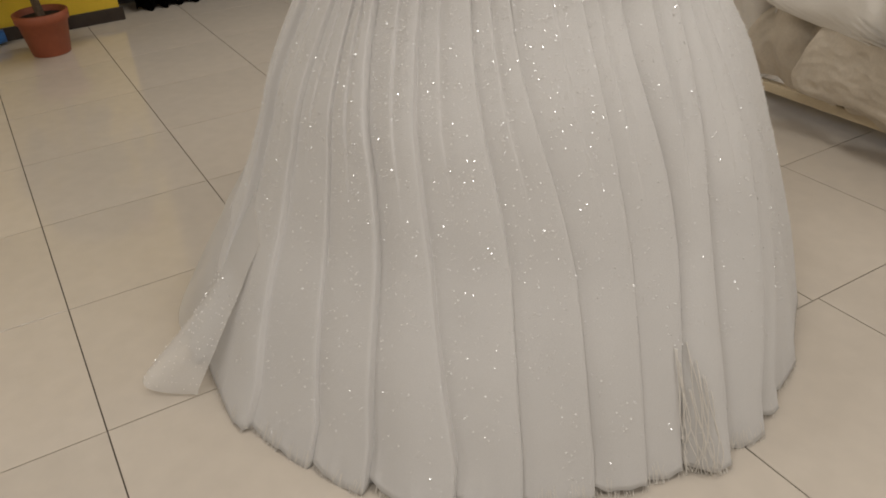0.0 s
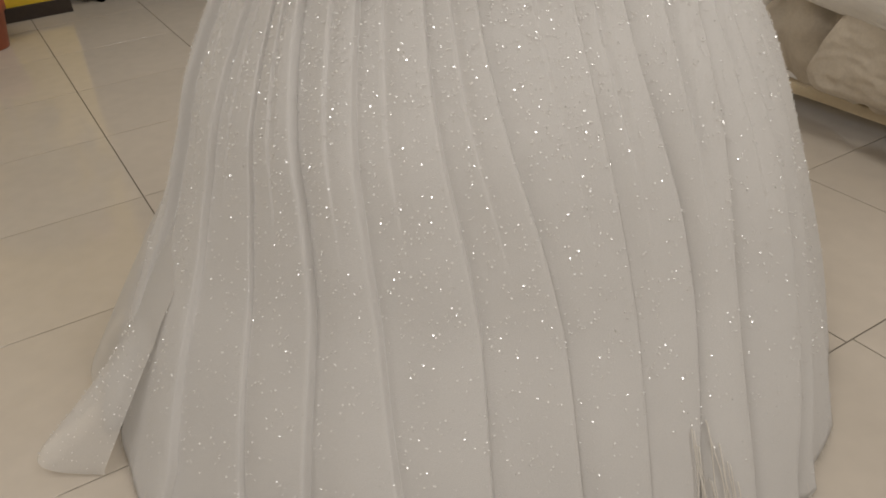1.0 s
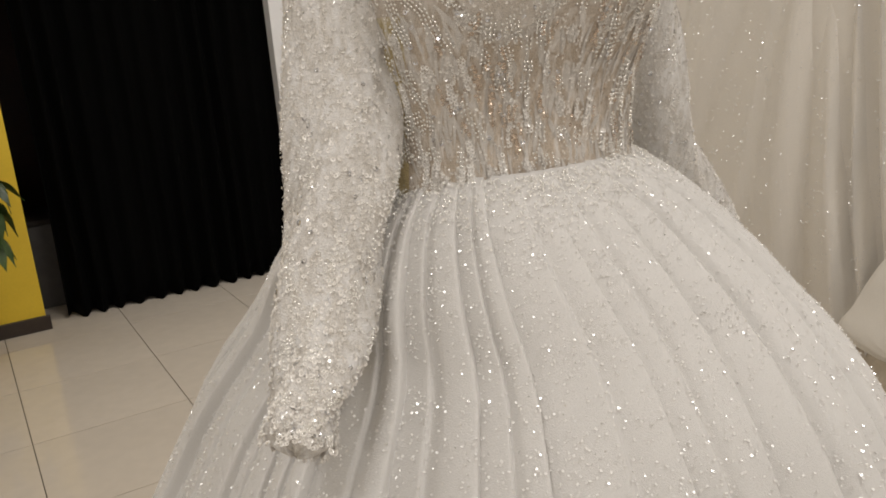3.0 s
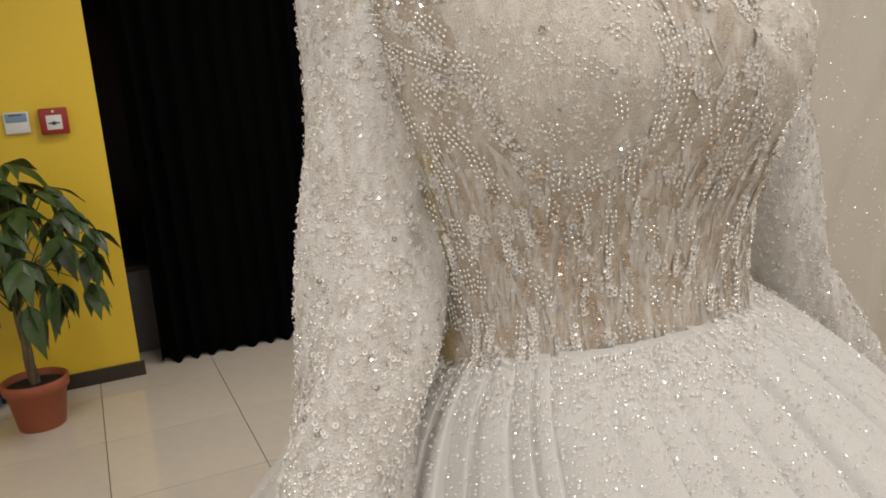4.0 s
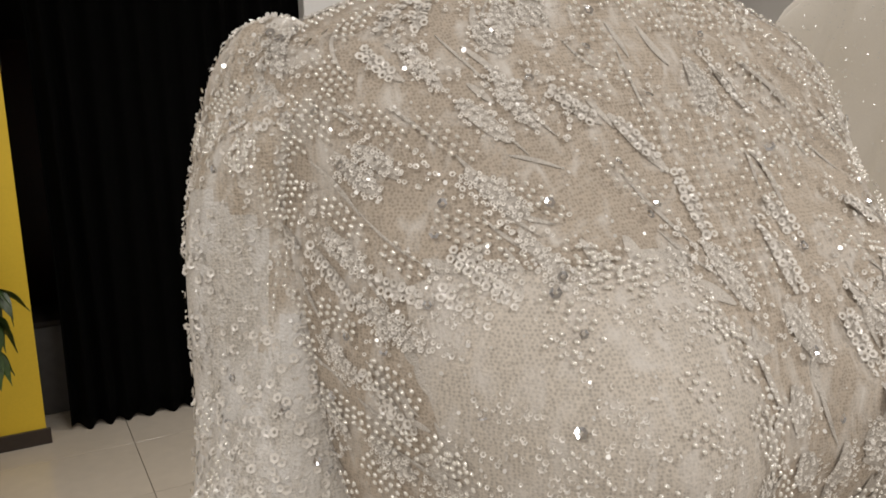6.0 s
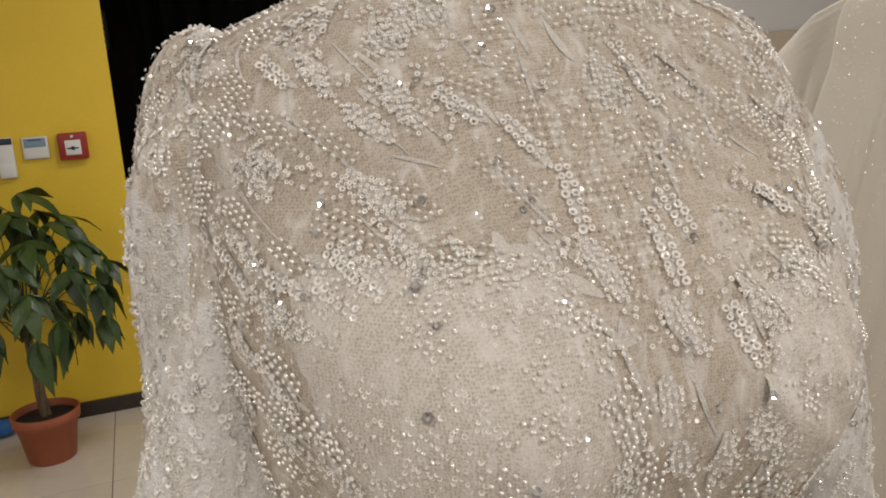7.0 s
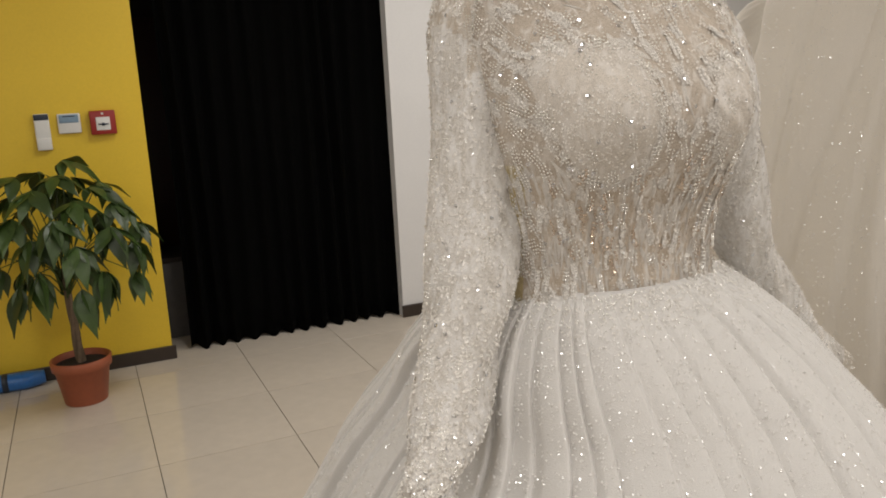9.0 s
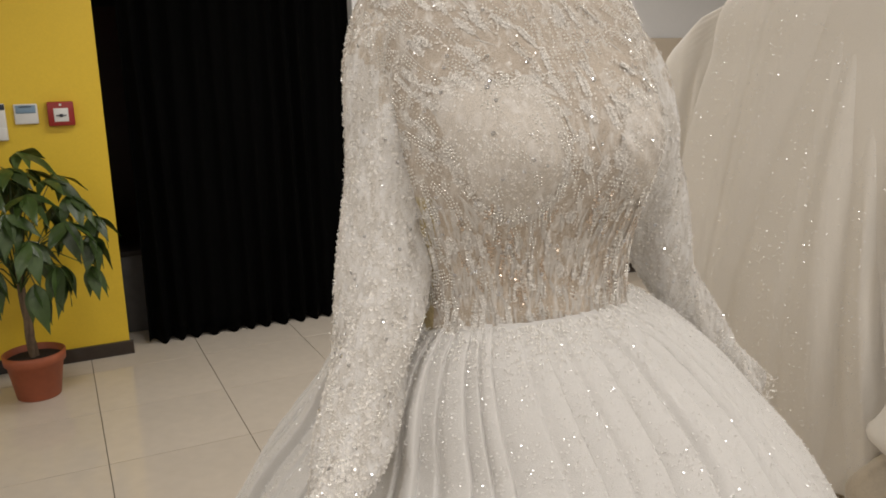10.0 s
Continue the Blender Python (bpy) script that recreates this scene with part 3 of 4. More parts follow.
# bodice: height, centre x, centre y, half width, half depth
RINGS = [(1.262, -0.487, -0.056, 0.172, 0.132), (1.28, -0.488, -0.055, 0.170, 0.128), (1.30, -0.487, -0.056, 0.167, 0.1245), (1.36, -0.486, -0.058, 0.168, 0.128), (1.43, -0.485, -0.06, 0.180, 0.146),
         (1.50, -0.485, -0.06, 0.192, 0.158), (1.56, -0.485, -0.055, 0.198, 0.150), (1.62, -0.485, -0.045, 0.200, 0.124), (1.665, -0.485, -0.04, 0.200, 0.100),
         (1.695, -0.486, -0.036, 0.182, 0.080), (1.715, -0.487, -0.034, 0.135, 0.068), (1.735, -0.488, -0.034, 0.085, 0.062), (1.76, -0.49, -0.034, 0.066, 0.057), (1.82, -0.49, -0.03, 0.062, 0.056)]
BODY = [Curve([r[0] for r in RINGS], [r[k] for r in RINGS]) for k in (1, 2, 3, 4)]


def bodice_point(a, z, lift=0.0):
    cx, cy, w, d = (curve(z) for curve in BODY)
    c, s = math.cos(a), math.sin(a)
    e = 2 / 2.3
    p = Vector((cx + (w + lift) * math.copysign(abs(c) ** e, c), cy + (d + lift) * math.copysign(abs(s) ** e, s), z))
    if s < 0:
        for bx in (-0.575, -0.395):
            q = ((p.x - bx) / 0.068) ** 2 + ((z - 1.505) / 0.075) ** 2
            p.y -= 0.034 * math.exp(-q)
        # slack cloth: slanting creases from the collar to the arm, upright gathers at the waist
        across = (p.x + 0.49) * 0.64 + (z - 1.6) * 0.77
        slack = min(1.0, max(0.0, (p.x + 0.50) / 0.05)) * lerp(z, [1.46, 1.52, 1.69, 1.73], [0.0, 1.0, 1.0, 0.0])
        p.y -= slack * 0.0023 * (math.sin(2 * math.pi * across / 0.034 + 9 * p.x) + 0.5 * math.sin(2 * math.pi * across / 0.019 + 1.0))
        low = lerp(z, [1.265, 1.29, 1.40, 1.44], [0.3, 1.0, 0.8, 0.0])
        p.y -= low * 0.0018 * (math.sin(2 * math.pi * p.x / 0.021 + 20 * (z - 1.3)) + 0.6 * math.sin(2 * math.pi * p.x / 0.013 - 14 * (z - 1.3)))
    return p


def bodice_frame(a, z, lift=0.0):
    p = bodice_point(a, z, lift)
    da = bodice_point(a + 0.01, z, lift) - p
    dz = bodice_point(a, z + 0.004, lift) - p
    n = da.cross(dz).normalized()
    return p, da.normalized(), n


def bodice():
    zs = [1.262 + 0.006 * i for i in range(6)] + [1.304 + 0.012 * i for i in range(43)]
    cols = 240
    verts = [bodice_point(2 * math.pi * j / cols, z) - OFF for z in zs for j in range(cols)]
    ob = raw("bodice", verts, grid_faces(len(zs), cols, True), NUDE, dress)
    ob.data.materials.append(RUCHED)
    ob.data.materials.append(GOLD_TULLE)
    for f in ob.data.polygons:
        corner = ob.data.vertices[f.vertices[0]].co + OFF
        # yellower, darker colour at the left side, below the bust
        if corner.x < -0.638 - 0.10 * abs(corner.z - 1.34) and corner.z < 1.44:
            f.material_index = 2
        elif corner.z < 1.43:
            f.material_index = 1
    ob["label"] = "high-necked bodice of nude tulle under beading"
    return ob


bodice()


def cup(bx, half_width, low, high, skew):
    """A padded cup: rounded like a bowl below, nearly straight above."""
    rows, cols = 28, 32
    verts = []
    for i in range(rows):
        v = i / (rows - 1)
        z = low + (high - low) * v
        half = half_width * (math.sqrt(max(0.0, 1 - (1 - min(1.0, v / 0.62)) ** 2)) if v < 0.62 else 1 - 0.10 * ((v - 0.62) / 0.38) ** 2 - 0.25 * max(0.0, (v - 0.93) / 0.07) ** 2)
        for j in range(cols):
            u = j / (cols - 1) * 2 - 1
            x = bx + max(half, 0.004) * u + skew * (1 - v)
            best = -math.pi / 2 + math.asin(max(-0.98, min(0.98, (x + 0.485) / 0.19))) * 0.95
            p = bodice_point(best, z, 0.0007 + 0.0016 * (1 - max(abs(u), abs(2 * v - 1)) ** 6))
            verts.append(p - OFF)
    ob = raw("cup", verts, grid_faces(rows, cols, False), CUP, dress)
    ob["label"] = "pale padded cup under the lace"
    return ob


CUPS = [(-0.583, 0.066, 1.425, 1.588, 0.014), (-0.385, 0.060, 1.432, 1.566, -0.004)]
for shape in CUPS:
    cup(*shape)


def line_of(rows):
    """Curves of centre and radius along a sleeve, from rows of x, y, z, radius."""
    ts = list(range(len(rows)))
    return [Curve(ts, [r[k] for r in rows]) for k in range(4)], len(rows) - 1


LEFT = line_of([(-0.640, -0.03, 1.681, 0.022), (-0.653, -0.031, 1.668, 0.042), (-0.658, -0.033, 1.640, 0.050), (-0.664, -0.038, 1.59, 0.052), (-0.671, -0.05, 1.50, 0.053), (-0.687, -0.07, 1.40, 0.055), (-0.711, -0.10, 1.30, 0.054), (-0.747, -0.13, 1.21, 0.048), (-0.784, -0.165, 1.145, 0.039), (-0.816, -0.195, 1.105, 0.031), (-0.834, -0.215, 1.082, 0.026)])
RIGHT = line_of([(-0.342, -0.03, 1.686, 0.020), (-0.326, -0.03, 1.670, 0.040), (-0.311, -0.03, 1.64, 0.050), (-0.282, -0.03, 1.59, 0.057), (-0.248, -0.03, 1.50, 0.060), (-0.214, -0.02, 1.42, 0.053), (-0.180, -0.005, 1.32, 0.051), (-0.124, 0.0, 1.22, 0.041), (-0.064, 0.0, 1.14, 0.038), (0.005, 0.0, 1.06, 0.038), (0.085, 0.0, 0.99, 0.034)])


def along(path, u):
    """Centre, direction and radius of a sleeve at u from 0 to 1."""
    curves, n = path
    t = u * n
    c, c1, c2 = (Vector([k(min(n, max(0, t + d))) for k in curves[:3]]) for d in (0, -0.05, 0.05))
    return c, (c2 - c1).normalized(), curves[3](t)


def sleeve_frame(path, u, a, lift=0.0):
    c, d, r = along(path, u)
    side = d.cross(Vector((0, 1, 0))).normalized()
    front = side.cross(d).normalized()
    n = math.cos(a) * side + math.sin(a) * front
    r += 0.004 * math.sin(9 * u * 3.1 + 2 * a) + 0.003 * math.sin(31 * u + 5 * a)
    return c + (r + lift) * n, d, n


def sleeve(path):
    rows, cols = 100, 56
    verts = []
    for i in range(rows):
        u = i / (rows - 1)
        for j in range(cols):
            a = 2 * math.pi * j / cols
            p, d, n = sleeve_frame(path, u, a)
            c, _, _ = along(path, u)
            p = p.lerp(c, 0.93 * max(0.0, (u - 0.955) / 0.045) ** 2)
            p = p + d * (0.002 * math.sin(3 * a + 1) + 0.0012 * math.sin(8 * a)) * max(0.0, (u - 0.94) / 0.06)
            verts.append(p - OFF)
    ob = raw("sleeve", verts, grid_faces(rows, cols, True), LACE, dress)
    ob.modifiers.new("thick", "SOLIDIFY").thickness = 0.0015
    ob.data.materials.append(LACE_OPEN)
    for f in ob.data.polygons:
        i = f.vertices[0] // cols
        c = ob.data.vertices[f.vertices[0]].co
        if i / (rows - 1) < 0.30 + 0.22 * noise.noise(Vector((c.x, c.y, c.z)) * 28):
            f.material_index = 1
    ob["label"] = "long fitted sleeve of white beaded lace"
    return ob


sleeve(LEFT)
sleeve(RIGHT)


# beads, sequins and glitter: many small pieces gathered in a few meshes
class Pile:
    def __init__(self):
        self.verts, self.faces = [], []

    def ring(self, p, t, n, size, tilt):
        """A cupped sequin with a hole, facing n."""
        n = (n + tilt).normalized()
        t = (t - n * t.dot(n)).normalized()
        b = n.cross(t)
        k = len(self.verts)
        for r, h in ((size, 0.0), (size * 0.42, -0.18 * size)):
            self.verts += [p + r * (math.cos(a) * t + math.sin(a) * b) + h * n for a in (math.pi / 3 * i for i in range(6))]
        self.faces += [(k + i, k + (i + 1) % 6, k + 6 + (i + 1) % 6, k + 6 + i) for i in range(6)]

    def bead(self, p, t, n, long, wide):
        """A short rounded bead lying along t."""
        b = n.cross(t).normalized()
        k = len(self.verts)
        for r, h in ((1.0, 0.0), (0.82, 0.75)):
            self.verts += [p + r * (long * math.cos(a) * t + wide * math.sin(a) * b) + h * wide * n for a in (math.pi / 3 * i for i in range(6))]
        self.verts.append(p + 1.35 * wide * n)
        self.faces += [(k + i, k + (i + 1) % 6, k + 6 + (i + 1) % 6, k + 6 + i) for i in range(6)]
        self.faces += [(k + 6 + i, k + 6 + (i + 1) % 6, k + 12) for i in range(6)]

    def flake(self, p, n, size):
        t = n.orthogonal().normalized() * size
        b = n.cross(t)
        k = len(self.verts)
        self.verts += [p + math.cos(a) * t + math.sin(a) * b for a in (math.pi / 3 * i for i in range(6))]
        self.faces.append(tuple(range(k, k + 6)))

    def make(self, name, mat, smooth=False):
        ob = raw(name, [v - OFF for v in self.verts], self.faces, mat, dress, smooth)
        return tagged(ob, kind="stuff")


rng = random.Random(77)


def jitter(s):
    return Vector((rng.gauss(0, s), rng.gauss(0, s), rng.gauss(0, s)))


sequins, beads, glitter, lace = Pile(), Pile(), Pile(), Pile()
mirror_places = []


def bodice_flat(s, z, lift=0.003):
    """s: metres round from the middle of the front."""
    return bodice_frame(-math.pi / 2 + s / 0.185, min(max(z, 1.272), 1.79), lift)


def sleeve_flat(path):
    def place(s, t, lift=0.003):
        p, d, n = sleeve_frame(path, min(max(t / 0.68, 0.0), 1.0), s / 0.058, 0.5 * lift)
        return p, d.cross(n).normalized(), n
    return place


def leaf_grid(length, width, step, row):
    """Staggered places that fill a leaf, along and across."""
    lines = max(2, int(width / row))
    for i in range(lines):
        v = (i + 0.5) / lines * 2 - 1
        run = length * (1 - v * v) ** 0.6
        count = max(2, int(run / step))
        for j in range(count):
            yield (j + 0.25 + 0.5 * (i % 2)) / count * run - run / 2 + 0.25 * width * v + rng.gauss(0, 0.0002), v * width / 2 + rng.gauss(0, 0.0002)


def feather(frame_at, s0, t0, turn, length, width):
    """A leaf-shaped patch of bugle beads in rows; frame_at(s, t) gives place, tangent and normal."""
    for al, ac in leaf_grid(length, width, 0.0041, 0.0038):
        p, t, n = frame_at(s0 + math.cos(turn) * al - math.sin(turn) * ac, t0 + math.sin(turn) * al + math.cos(turn) * ac)
        up = n.cross(t).normalized()
        d = (math.cos(turn) * t + math.sin(turn) * up + jitter(0.06)).normalized()
        beads.bead(p, d, n, rng.uniform(0.0013, 0.0016), rng.uniform(0.0009, 0.0011))


def sequin_leaf(frame_at, s0, t0, turn, length, width, step=0.0025, size=0.0012):
    """A leaf filled with small overlapping sequins."""
    for al, ac in leaf_grid(length, width, step, step * 0.9):
        if rng.random() < 0.12:
            continue
        al, ac = al + rng.gauss(0, 0.0004), ac + rng.gauss(0, 0.0004)
        p, t, n = frame_at(s0 + math.cos(turn) * al - math.sin(turn) * ac, t0 + math.sin(turn) * al + math.cos(turn) * ac, 0.0024)
        sequins.ring(p, t, n, size * rng.uniform(0.85, 1.15), jitter(0.22))


def lace_leaf(frame_at, s0, t0, turn, length, width):
    """A narrow leaf of white embroidery lying on the tulle."""
    if frame_at is bodice_flat and s0 > 0.12 and t0 > 1.5:
        return
    k = len(lace.verts)
    bend = rng.uniform(-0.25, 0.25)
    for i in range(13):
        u = i / 12
        half = width / 2 * math.sin(math.pi * (0.06 + 0.9 * u)) ** 0.8
        for v in (-1, 0, 1):
            al, ac = (u - 0.5) * length, v * half + bend * length * (u - 0.5) ** 2
            p, t, n = frame_at(s0 + math.cos(turn) * al - math.sin(turn) * ac, t0 + math.sin(turn) * al + math.cos(turn) * ac, 0.0006 + 0.0003 * (v == 0))
            lace.verts.append(p)
    lace.faces += [(k + 3 * i + j, k + 3 * i + j + 1, k + 3 * i + j + 4, k + 3 * i + j + 3) for i in range(12) for j in range(2)]


def sequin_row(frame_at, s0, t0, turn, count):
    for i in range(count):
        for side in (-1, 1):
            al, ac = (i - count / 2) * 0.0040, side * 0.0022 + rng.gauss(0, 0.0005)
            p, t, n = frame_at(s0 + math.cos(turn) * al - math.sin(turn) * ac, t0 + math.sin(turn) * al + math.cos(turn) * ac, 0.0026)
            sequins.ring(p, t, n, rng.uniform(0.0019, 0.0027), jitter(0.2))


def flow(s, z):
    """The run of the embroidery: slanting away from the collar on the breast, upright in its middle and towards the waist."""
    high = lerp(s, [-0.15, -0.05, -0.01, 0.03, 0.09, 0.18], [-34, -50, -84, -80, -46, -36])
    return radians(high + (lerp(s, [-0.1, 0.0, 0.1], [-76, -88, -100]) - high) * lerp(z, [1.41, 1.50], [1.0, 0.0]) + rng.gauss(0, 11))


centres, zones = [], []
for _ in range(9000):
    s, z = rng.uniform(-0.29, 0.29), rng.uniform(1.280, 1.775)
    turn = flow(s, z)
    low = z < 1.42
    cup_here = 1.44 < z < 1.575 and min(abs(s + 0.095), abs(s - 0.100)) < 0.055
    reach, beside = (0.022, 0.0120) if low else (0.028, 0.0118)
    if any(abs(math.cos(turn) * (s - cs) + math.sin(turn) * (z - cz)) < reach and abs(-math.sin(turn) * (s - cs) + math.cos(turn) * (z - cz)) < beside for cs, cz in centres):
        continue
    centres.append((s, z))
    pick = rng.random()
    long, wide = (rng.uniform(0.018, 0.028), rng.uniform(0.012, 0.017)) if low else (rng.uniform(0.024, 0.038), rng.uniform(0.013, 0.019))
    if cup_here:
        if pick < 0.40:
            feather(bodice_flat, s, z, turn, long * 0.75, wide * 0.8)
        elif pick < 0.72:
            sequin_leaf(bodice_flat, s, z, turn, long * 0.8, wide * 0.8, 0.0032, 0.0013)
        elif pick < 0.85:
            sequin_row(bodice_flat, s, z, turn, rng.randint(3, 6))
        continue
    if pick < (0.42 if low else 0.50):
        feather(bodice_flat, s, z, turn, long, wide)
        zones.append((s, z, math.cos(turn), math.sin(turn), long / 2 + 0.002, wide / 2 + 0.002))
    elif pick < (0.54 if low else 0.72):
        lace_leaf(bodice_flat, s, z, turn, long * 0.95, wide * 0.65)
        sequin_leaf(bodice_flat, s, z, turn, long, wide)
    elif pick < (0.70 if low else 0.90):
        lace_leaf(bodice_flat, s, z, turn, long, wide * 0.45)
        sequin_row(bodice_flat, s, z, turn, rng.randint(6, 9))
    else:
        zones.append((s, z, math.cos(turn), math.sin(turn), long / 2, wide / 2))
for _ in range(420):
    s, z = rng.uniform(-0.29, 0.29), rng.uniform(1.275, 1.44)
    lace_leaf(bodice_flat, s, z, flow(s, z), rng.uniform(0.018, 0.045), rng.uniform(0.0025, 0.0055))
for _ in range(160):
    s, z = rng.uniform(-0.29, 0.29), rng.uniform(1.42, 1.76)
    lace_leaf(bodice_flat, s, z, flow(s, z), rng.uniform(0.015, 0.04), rng.uniform(0.0015, 0.004))
# thread work that runs over the rim of the cups
for bx, half, low_z, high_z, skew in CUPS:
    for _ in range(150):
        turn = rng.uniform(0, 2 * math.pi)
        v = 0.5 + 0.5 * math.sin(turn)
        x = bx + half * math.cos(turn) * (1.0 if v < 0.62 else 1.05) + skew * (1 - v) + rng.gauss(0, 0.004)
        z = low_z + (high_z - low_z) * (v if v < 0.62 else min(1.0, v * 1.12)) + rng.gauss(0, 0.004)
        s = 0.185 * 0.95 * math.asin(max(-0.98, min(0.98, (x + 0.485) / 0.19)))
        if rng.random() < 0.55:
            lace_leaf(bodice_flat, s, z, flow(s, z) + rng.gauss(0, 0.5), rng.uniform(0.010, 0.024), rng.uniform(0.003, 0.007))
        elif rng.random() < 0.6:
            sequin_leaf(bodice_flat, s, z, flow(s, z), rng.uniform(0.012, 0.02), rng.uniform(0.006, 0.010), 0.0032, 0.0013)
        else:
            feather(bodice_flat, s, z, flow(s, z), rng.uniform(0.012, 0.02), rng.uniform(0.008, 0.012))
bead_zones = np.array(zones)
for _ in range(14000):
    a, z = rng.uniform(-math.pi * 1.02, 0.02), 1.27 + 0.5 * rng.random()
    p, t, n = bodice_frame(a, z, 0.0025)
    s = (a + math.pi / 2) * 0.185
    ds, dz = s - bead_zones[:, 0], z - bead_zones[:, 1]
    if (((ds * bead_zones[:, 2] + dz * bead_zones[:, 3]) / bead_zones[:, 4]) ** 2 + ((dz * bead_zones[:, 2] - ds * bead_zones[:, 3]) / bead_zones[:, 5]) ** 2).min() < 1:
        continue
    if noise.noise(Vector((p.x * 34 + p.z * 24, p.z * 22 - p.x * 12, 4.0))) < (0.0 if z > 1.43 else 0.09):
        continue
    sequins.ring(p, t, n, rng.uniform(0.0009, 0.0017), jitter(0.25))
for path, many in ((LEFT, 1.0), (RIGHT, 0.7)):
    place = sleeve_flat(path)
    spots = []
    for _ in range(3000):
        s, q = rng.uniform(-0.17, 0.35), rng.uniform(0.012, 0.66)
        if any(abs(s - cs) < 0.014 and abs(q - cq) < 0.028 for cs, cq in spots):
            continue
        spots.append((s, q))
        if rng.random() > many:
            continue
        turn, pick = math.pi / 2 + rng.gauss(0.25, 0.3), rng.random()
        long, wide = rng.uniform(0.024, 0.038), rng.uniform(0.011, 0.017)
        if pick > 0.3 and q > 0.15:
            lace_leaf(place, s, q, turn, long * 1.1, wide)
        if pick < (0.3 if q > 0.22 else 0.45):
            feather(place, s, q, turn, long, wide)
        elif pick < 0.62:
            sequin_leaf(place, s, q, turn, long, wide, 0.0030, 0.0014)
        elif pick < 0.9:
            sequin_row(place, s, q, turn, rng.randint(5, 8))
    for _ in range(int(7000 * many)):
        u = rng.random()
        p, t, n = sleeve_frame(path, u, rng.uniform(0, 2 * math.pi), 0.0024)
        if n.y > 0.55 or (u < 0.35 and rng.random() < 0.5):
            continue
        sequins.ring(p, t, n, rng.uniform(0.0015, 0.0028), jitter(0.42))
    for _ in range(int(230 * many)):
        mirror_places.append(place(rng.uniform(-0.1, 0.3), rng.uniform(0.03, 0.66), 0.0045))
for _ in range(135):
    mirror_places.append(bodice_flat(rng.uniform(-0.25, 0.25), rng.uniform(1.3, 1.72), 0.0050))
sparkle = Pile()
for k in range(1600):
    a, z = rng.uniform(math.pi * 0.85, math.pi * 2.12), 1.27 * rng.random() ** 0.62
    if k < 500:
        z = 1.28 - 0.16 * rng.random() ** 1.6
    p, _ = skirt_point(a, max(z, 0.03), 0.0022)
    n = Vector((math.cos(a), math.sin(a), 0.35))
    glitter.flake(p, (n.normalized() + jitter(0.1)).normalized(), rng.uniform(0.0006, 0.0013))
for k in range(11500):
    a, z = rng.uniform(math.pi * 0.85, math.pi * 2.12), 1.27 * rng.random() ** 0.62
    if k > 8500:
        z = rng.uniform(0.7, 1.27)
    for _ in range(rng.choice((1, 1, 2, 3, 4))):
        p, _ = skirt_point(a + rng.gauss(0, 0.014) / SK_RADIUS(z), min(1.28, max(z + rng.gauss(0, 0.014), 0.03)), 0.0020)
        n = Vector((math.cos(a), math.sin(a), rng.uniform(0.5, 3.0)))
        sparkle.flake(p, (n.normalized() + jitter(0.42)).normalized(), rng.uniform(0.0009, 0.0019) * lerp(z, [0.0, 0.5, 0.9, 1.2], [1.05, 1.0, 1.0, 0.7]))
for _ in range(1700):
    a, z = rng.uniform(-math.pi * 1.02, 0.02), rng.uniform(1.275, 1.74)
    p, _, n = bodice_frame(a, z, 0.0042)
    sparkle.flake(p, (n + jitter(0.5)).normalized(), rng.uniform(0.0007, 0.0012))
for p in rng.sample(train_places, 200):
    sparkle.flake(p + Vector((-0.002, -0.002, 0.003)), (Vector((-0.6, -0.7, 1.2)) + jitter(0.6)).normalized(), rng.uniform(0.001, 0.002))
for path in (LEFT, RIGHT):
    for _ in range(1900):
        p, _, n = sleeve_frame(path, rng.random(), rng.uniform(0, 2 * math.pi), 0.0035)
        if n.y < 0.5:
            sparkle.flake(p, (n + jitter(0.5)).normalized(), rng.uniform(0.0007, 0.0014))
for _ in range(1800):
    a, drop = rng.uniform(-math.pi * 1.05, 0.05), abs(rng.gauss(0, 0.022))
    p, _ = skirt_point(a % (2 * math.pi), 1.283 - drop, 0.004)
    n = (Vector((math.cos(a), math.sin(a), 0.7)) + jitter(0.2)).normalized()
    if rng.random() < 0.5:
        sequins.ring(p, Vector((0, 0, 1)), n, rng.uniform(0.0010, 0.0017), jitter(0.2))
    else:
        beads.bead(p, (Vector((math.cos(a), math.sin(a), -0.9)) + jitter(0.15)).normalized(), n, 0.0018, 0.0008)
gold = Pile()
for _ in range(70):
    s, z = rng.uniform(-0.16, 0.22), rng.uniform(1.30, 1.44)
    turn = flow(s, z)
    for i in range(rng.randint(3, 7)):
        al, ac = (i - 2.5) * 0.0046, rng.gauss(0, 0.0015)
        p, t, n = bodice_flat(s + math.cos(turn) * al - math.sin(turn) * ac, z + math.sin(turn) * al + math.cos(turn) * ac, 0.0034)
        gold.ring(p, t, n, rng.uniform(0.0018, 0.0026), jitter(0.25))
gold.make("gold_sequin_work", SEQUIN_GOLD)
lace.make("lace_embroidery", APPLIQUE, True)
sequins.make("sequin_work", SEQUIN)
beads.make("bead_work", BEAD, True)
glitter.make("glitter", GLITTER)
sparkle.make("sparkle", SPARKLE)

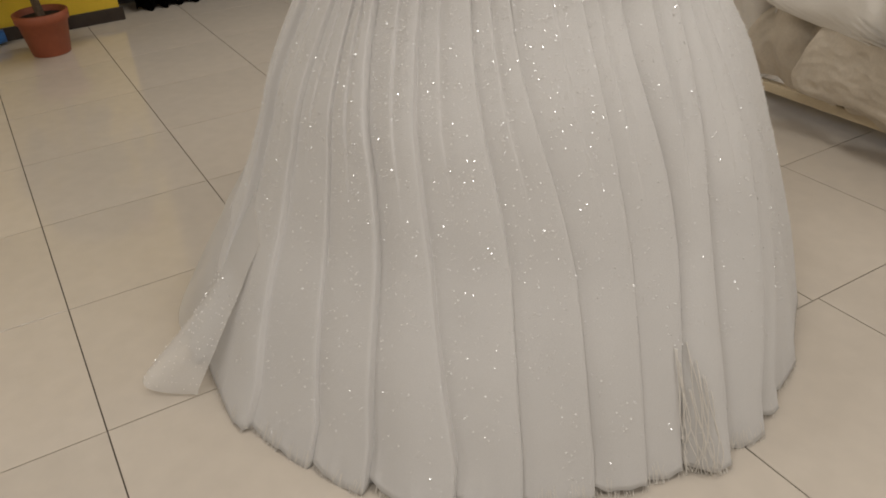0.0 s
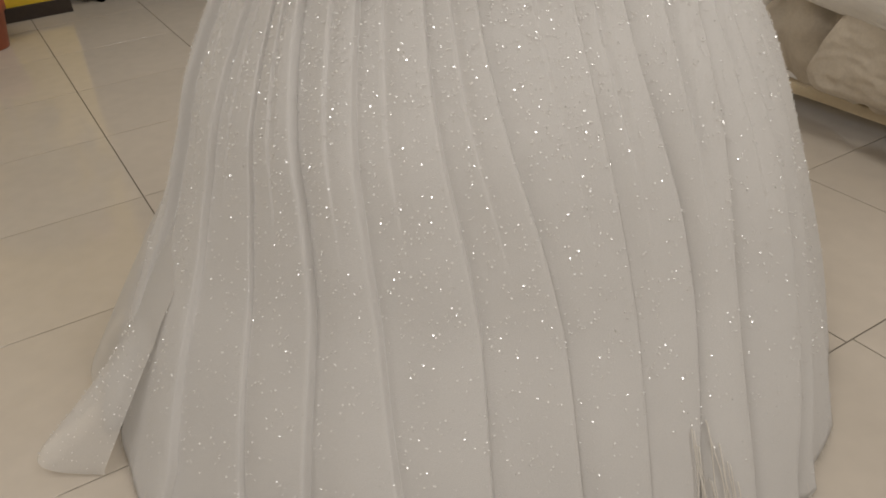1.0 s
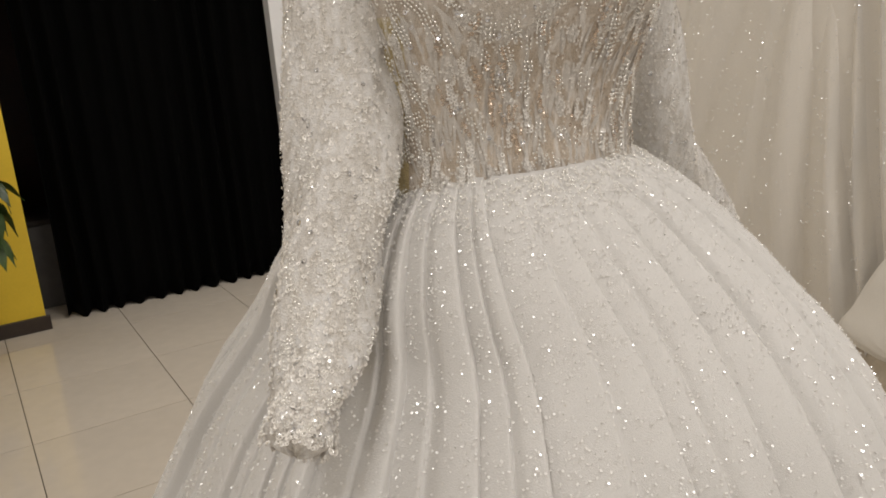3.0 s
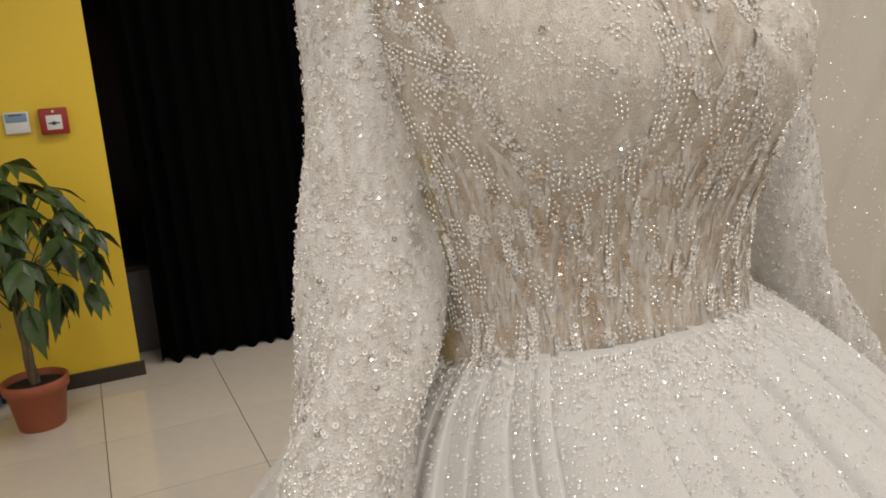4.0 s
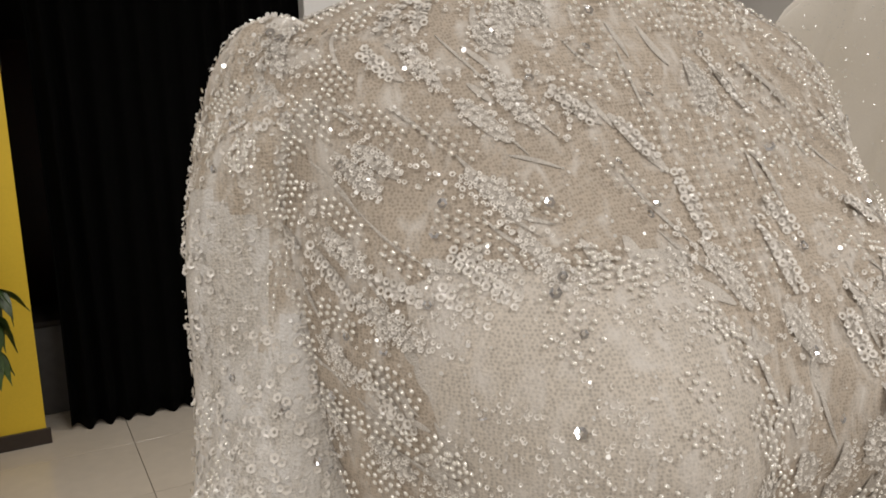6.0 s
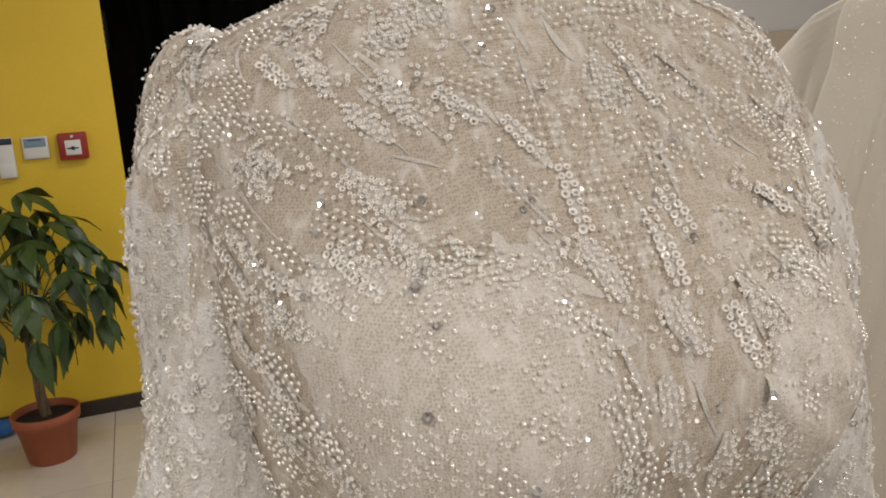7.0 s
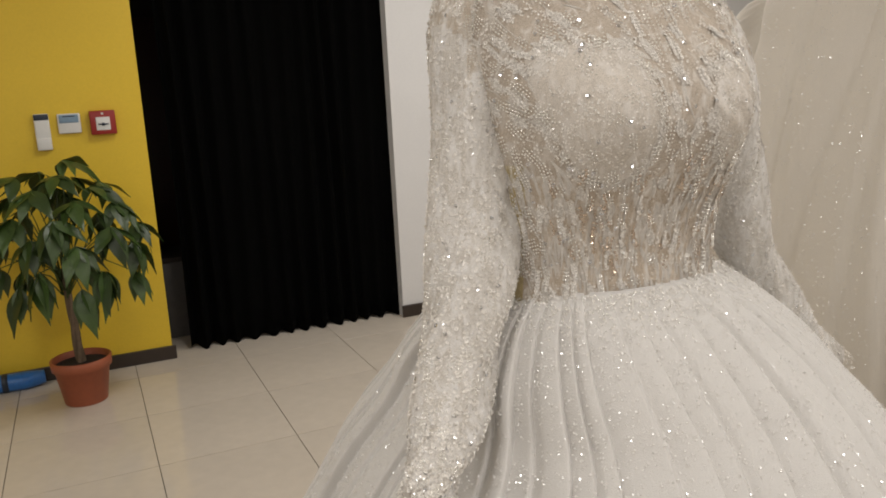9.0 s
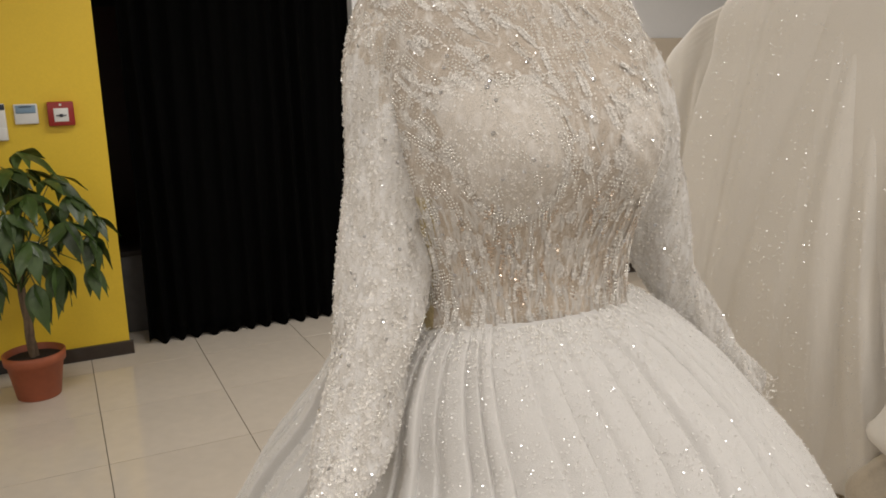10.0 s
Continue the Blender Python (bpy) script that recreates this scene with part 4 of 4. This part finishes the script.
ring = Pile()
ring.ring(Vector((0, 0, 0)), Vector((1, 0, 0)), Vector((0, 0, 1)), 1.0, Vector((0, 0, 0)))
mirror_mesh = bpy.data.meshes.new("mirror_sequin")
mirror_mesh.from_pydata([tuple(q) for q in ring.verts], [], ring.faces)
mirror_mesh.materials.append(SEQUIN_DARK)
for p, t, n in mirror_places:
    ob = new("mirror_sequin", mirror_mesh)
    ob.parent = dress
    face = (n + jitter(0.3)).normalized().to_track_quat("Z", "Y").to_matrix().to_4x4()
    ob.matrix_basis = Matrix.Translation(p - OFF) @ face @ Matrix.Scale(rng.uniform(0.0021, 0.0030), 4)

def thread(k):
    """A loose thread that falls in waves to the hem."""
    start, lean = 263.0 + 0.6 * (k % 8), rng.uniform(-0.9, 0.9)
    pts = []
    for i in range(12):
        u = i / 11
        a = start + lean * u + 0.55 * math.sin(9 * u + 2 * k) * u
        pts.append(skirt_point(radians(a), 0.27 - 0.03 * (k % 4) - (0.258 - 0.03 * (k % 4)) * u, 0.004 + 0.010 * u + 0.003 * (k % 3))[0] - OFF)
    return tube(pts, 0.0011, 5)


tassel = part("thread_tassel", thread(0), SATIN, dress, "loose cream threads at the hem")
for k in range(1, 15):
    part("thread", thread(k), SATIN_WARM if k % 3 == 0 else SATIN, tassel)


def fringe():
    """The frayed edge of the hem: short loose threads."""
    verts, faces = [], []
    for _ in range(600):
        a, top = radians(rng.uniform(165, 375)), rng.uniform(0.010, 0.045)
        lean = rng.gauss(0, 0.008)
        k = len(verts)
        for i in range(3):
            u = i / 2
            z = max(0.003, top * (1 - u) + rng.uniform(-0.002, 0.004))
            for side in (-1, 1):
                verts.append(skirt_point((a + lean * u) % (2 * math.pi) + side * 0.0006, z, 0.0015 + 0.004 * u)[0] - OFF)
        faces += [(k, k + 1, k + 3, k + 2), (k + 2, k + 3, k + 5, k + 4)]
    ob = raw("fringe", verts, faces, SATIN, dress)
    ob["label"] = "frayed threads along the hem"
    tagged(ob, kind="stuff")


fringe()

# the dress form inside
form = part("mannequin", lathe([(0.0, 1.78), (0.05, 1.775), (0.054, 1.74), (0.05, 1.72), (0.07, 1.66), (0.10, 1.5), (0.09, 1.3), (0.12, 1.1), (0.0, 1.08)], 32), MANNEQUIN)
form.location = (-0.488, -0.04, 0.0)
tagged(form, "beige dress form that carries the wedding dress", "mannequin")
part("stand", tube([(0, 0, 0.02), (0, 0, 1.1)], 0.018, 12), GREY, form, "grey metal pole")
part("foot", lathe([(0.0, 0.0), (0.2, 0.0), (0.2, 0.012), (0.03, 0.03), (0.0, 0.03)], 32), GREY, form, "round grey foot")

# ---------------------------------------------------------------- floor tiles
STEP, GAP = 0.6, 0.0035


def tile_mesh(half_x, half_y):
    bm = box(-half_x, half_x, -half_y, half_y, -0.01, 0.0)
    top = [e for e in bm.edges if all(v.co.z > -0.001 for v in e.verts)]
    bmesh.ops.bevel(bm, geom=top, offset=0.0004, segments=1, affect="EDGES")
    me = bpy.data.meshes.new("tile")
    bm.to_mesh(me)
    bm.free()
    me.materials.append(TILE)
    return me


tile = tile_mesh(STEP / 2 - GAP / 2, STEP / 2 - GAP / 2)
for i in range(-5, 9):
    for j in range(-7, 9):
        ob = new("tile", tile)
        ob.location = (-1.0 + STEP * (i + 0.5) + (0.022 if j < -1 else 0.0), STEP * (j + 0.5), 0.0)
        ob.parent = floor
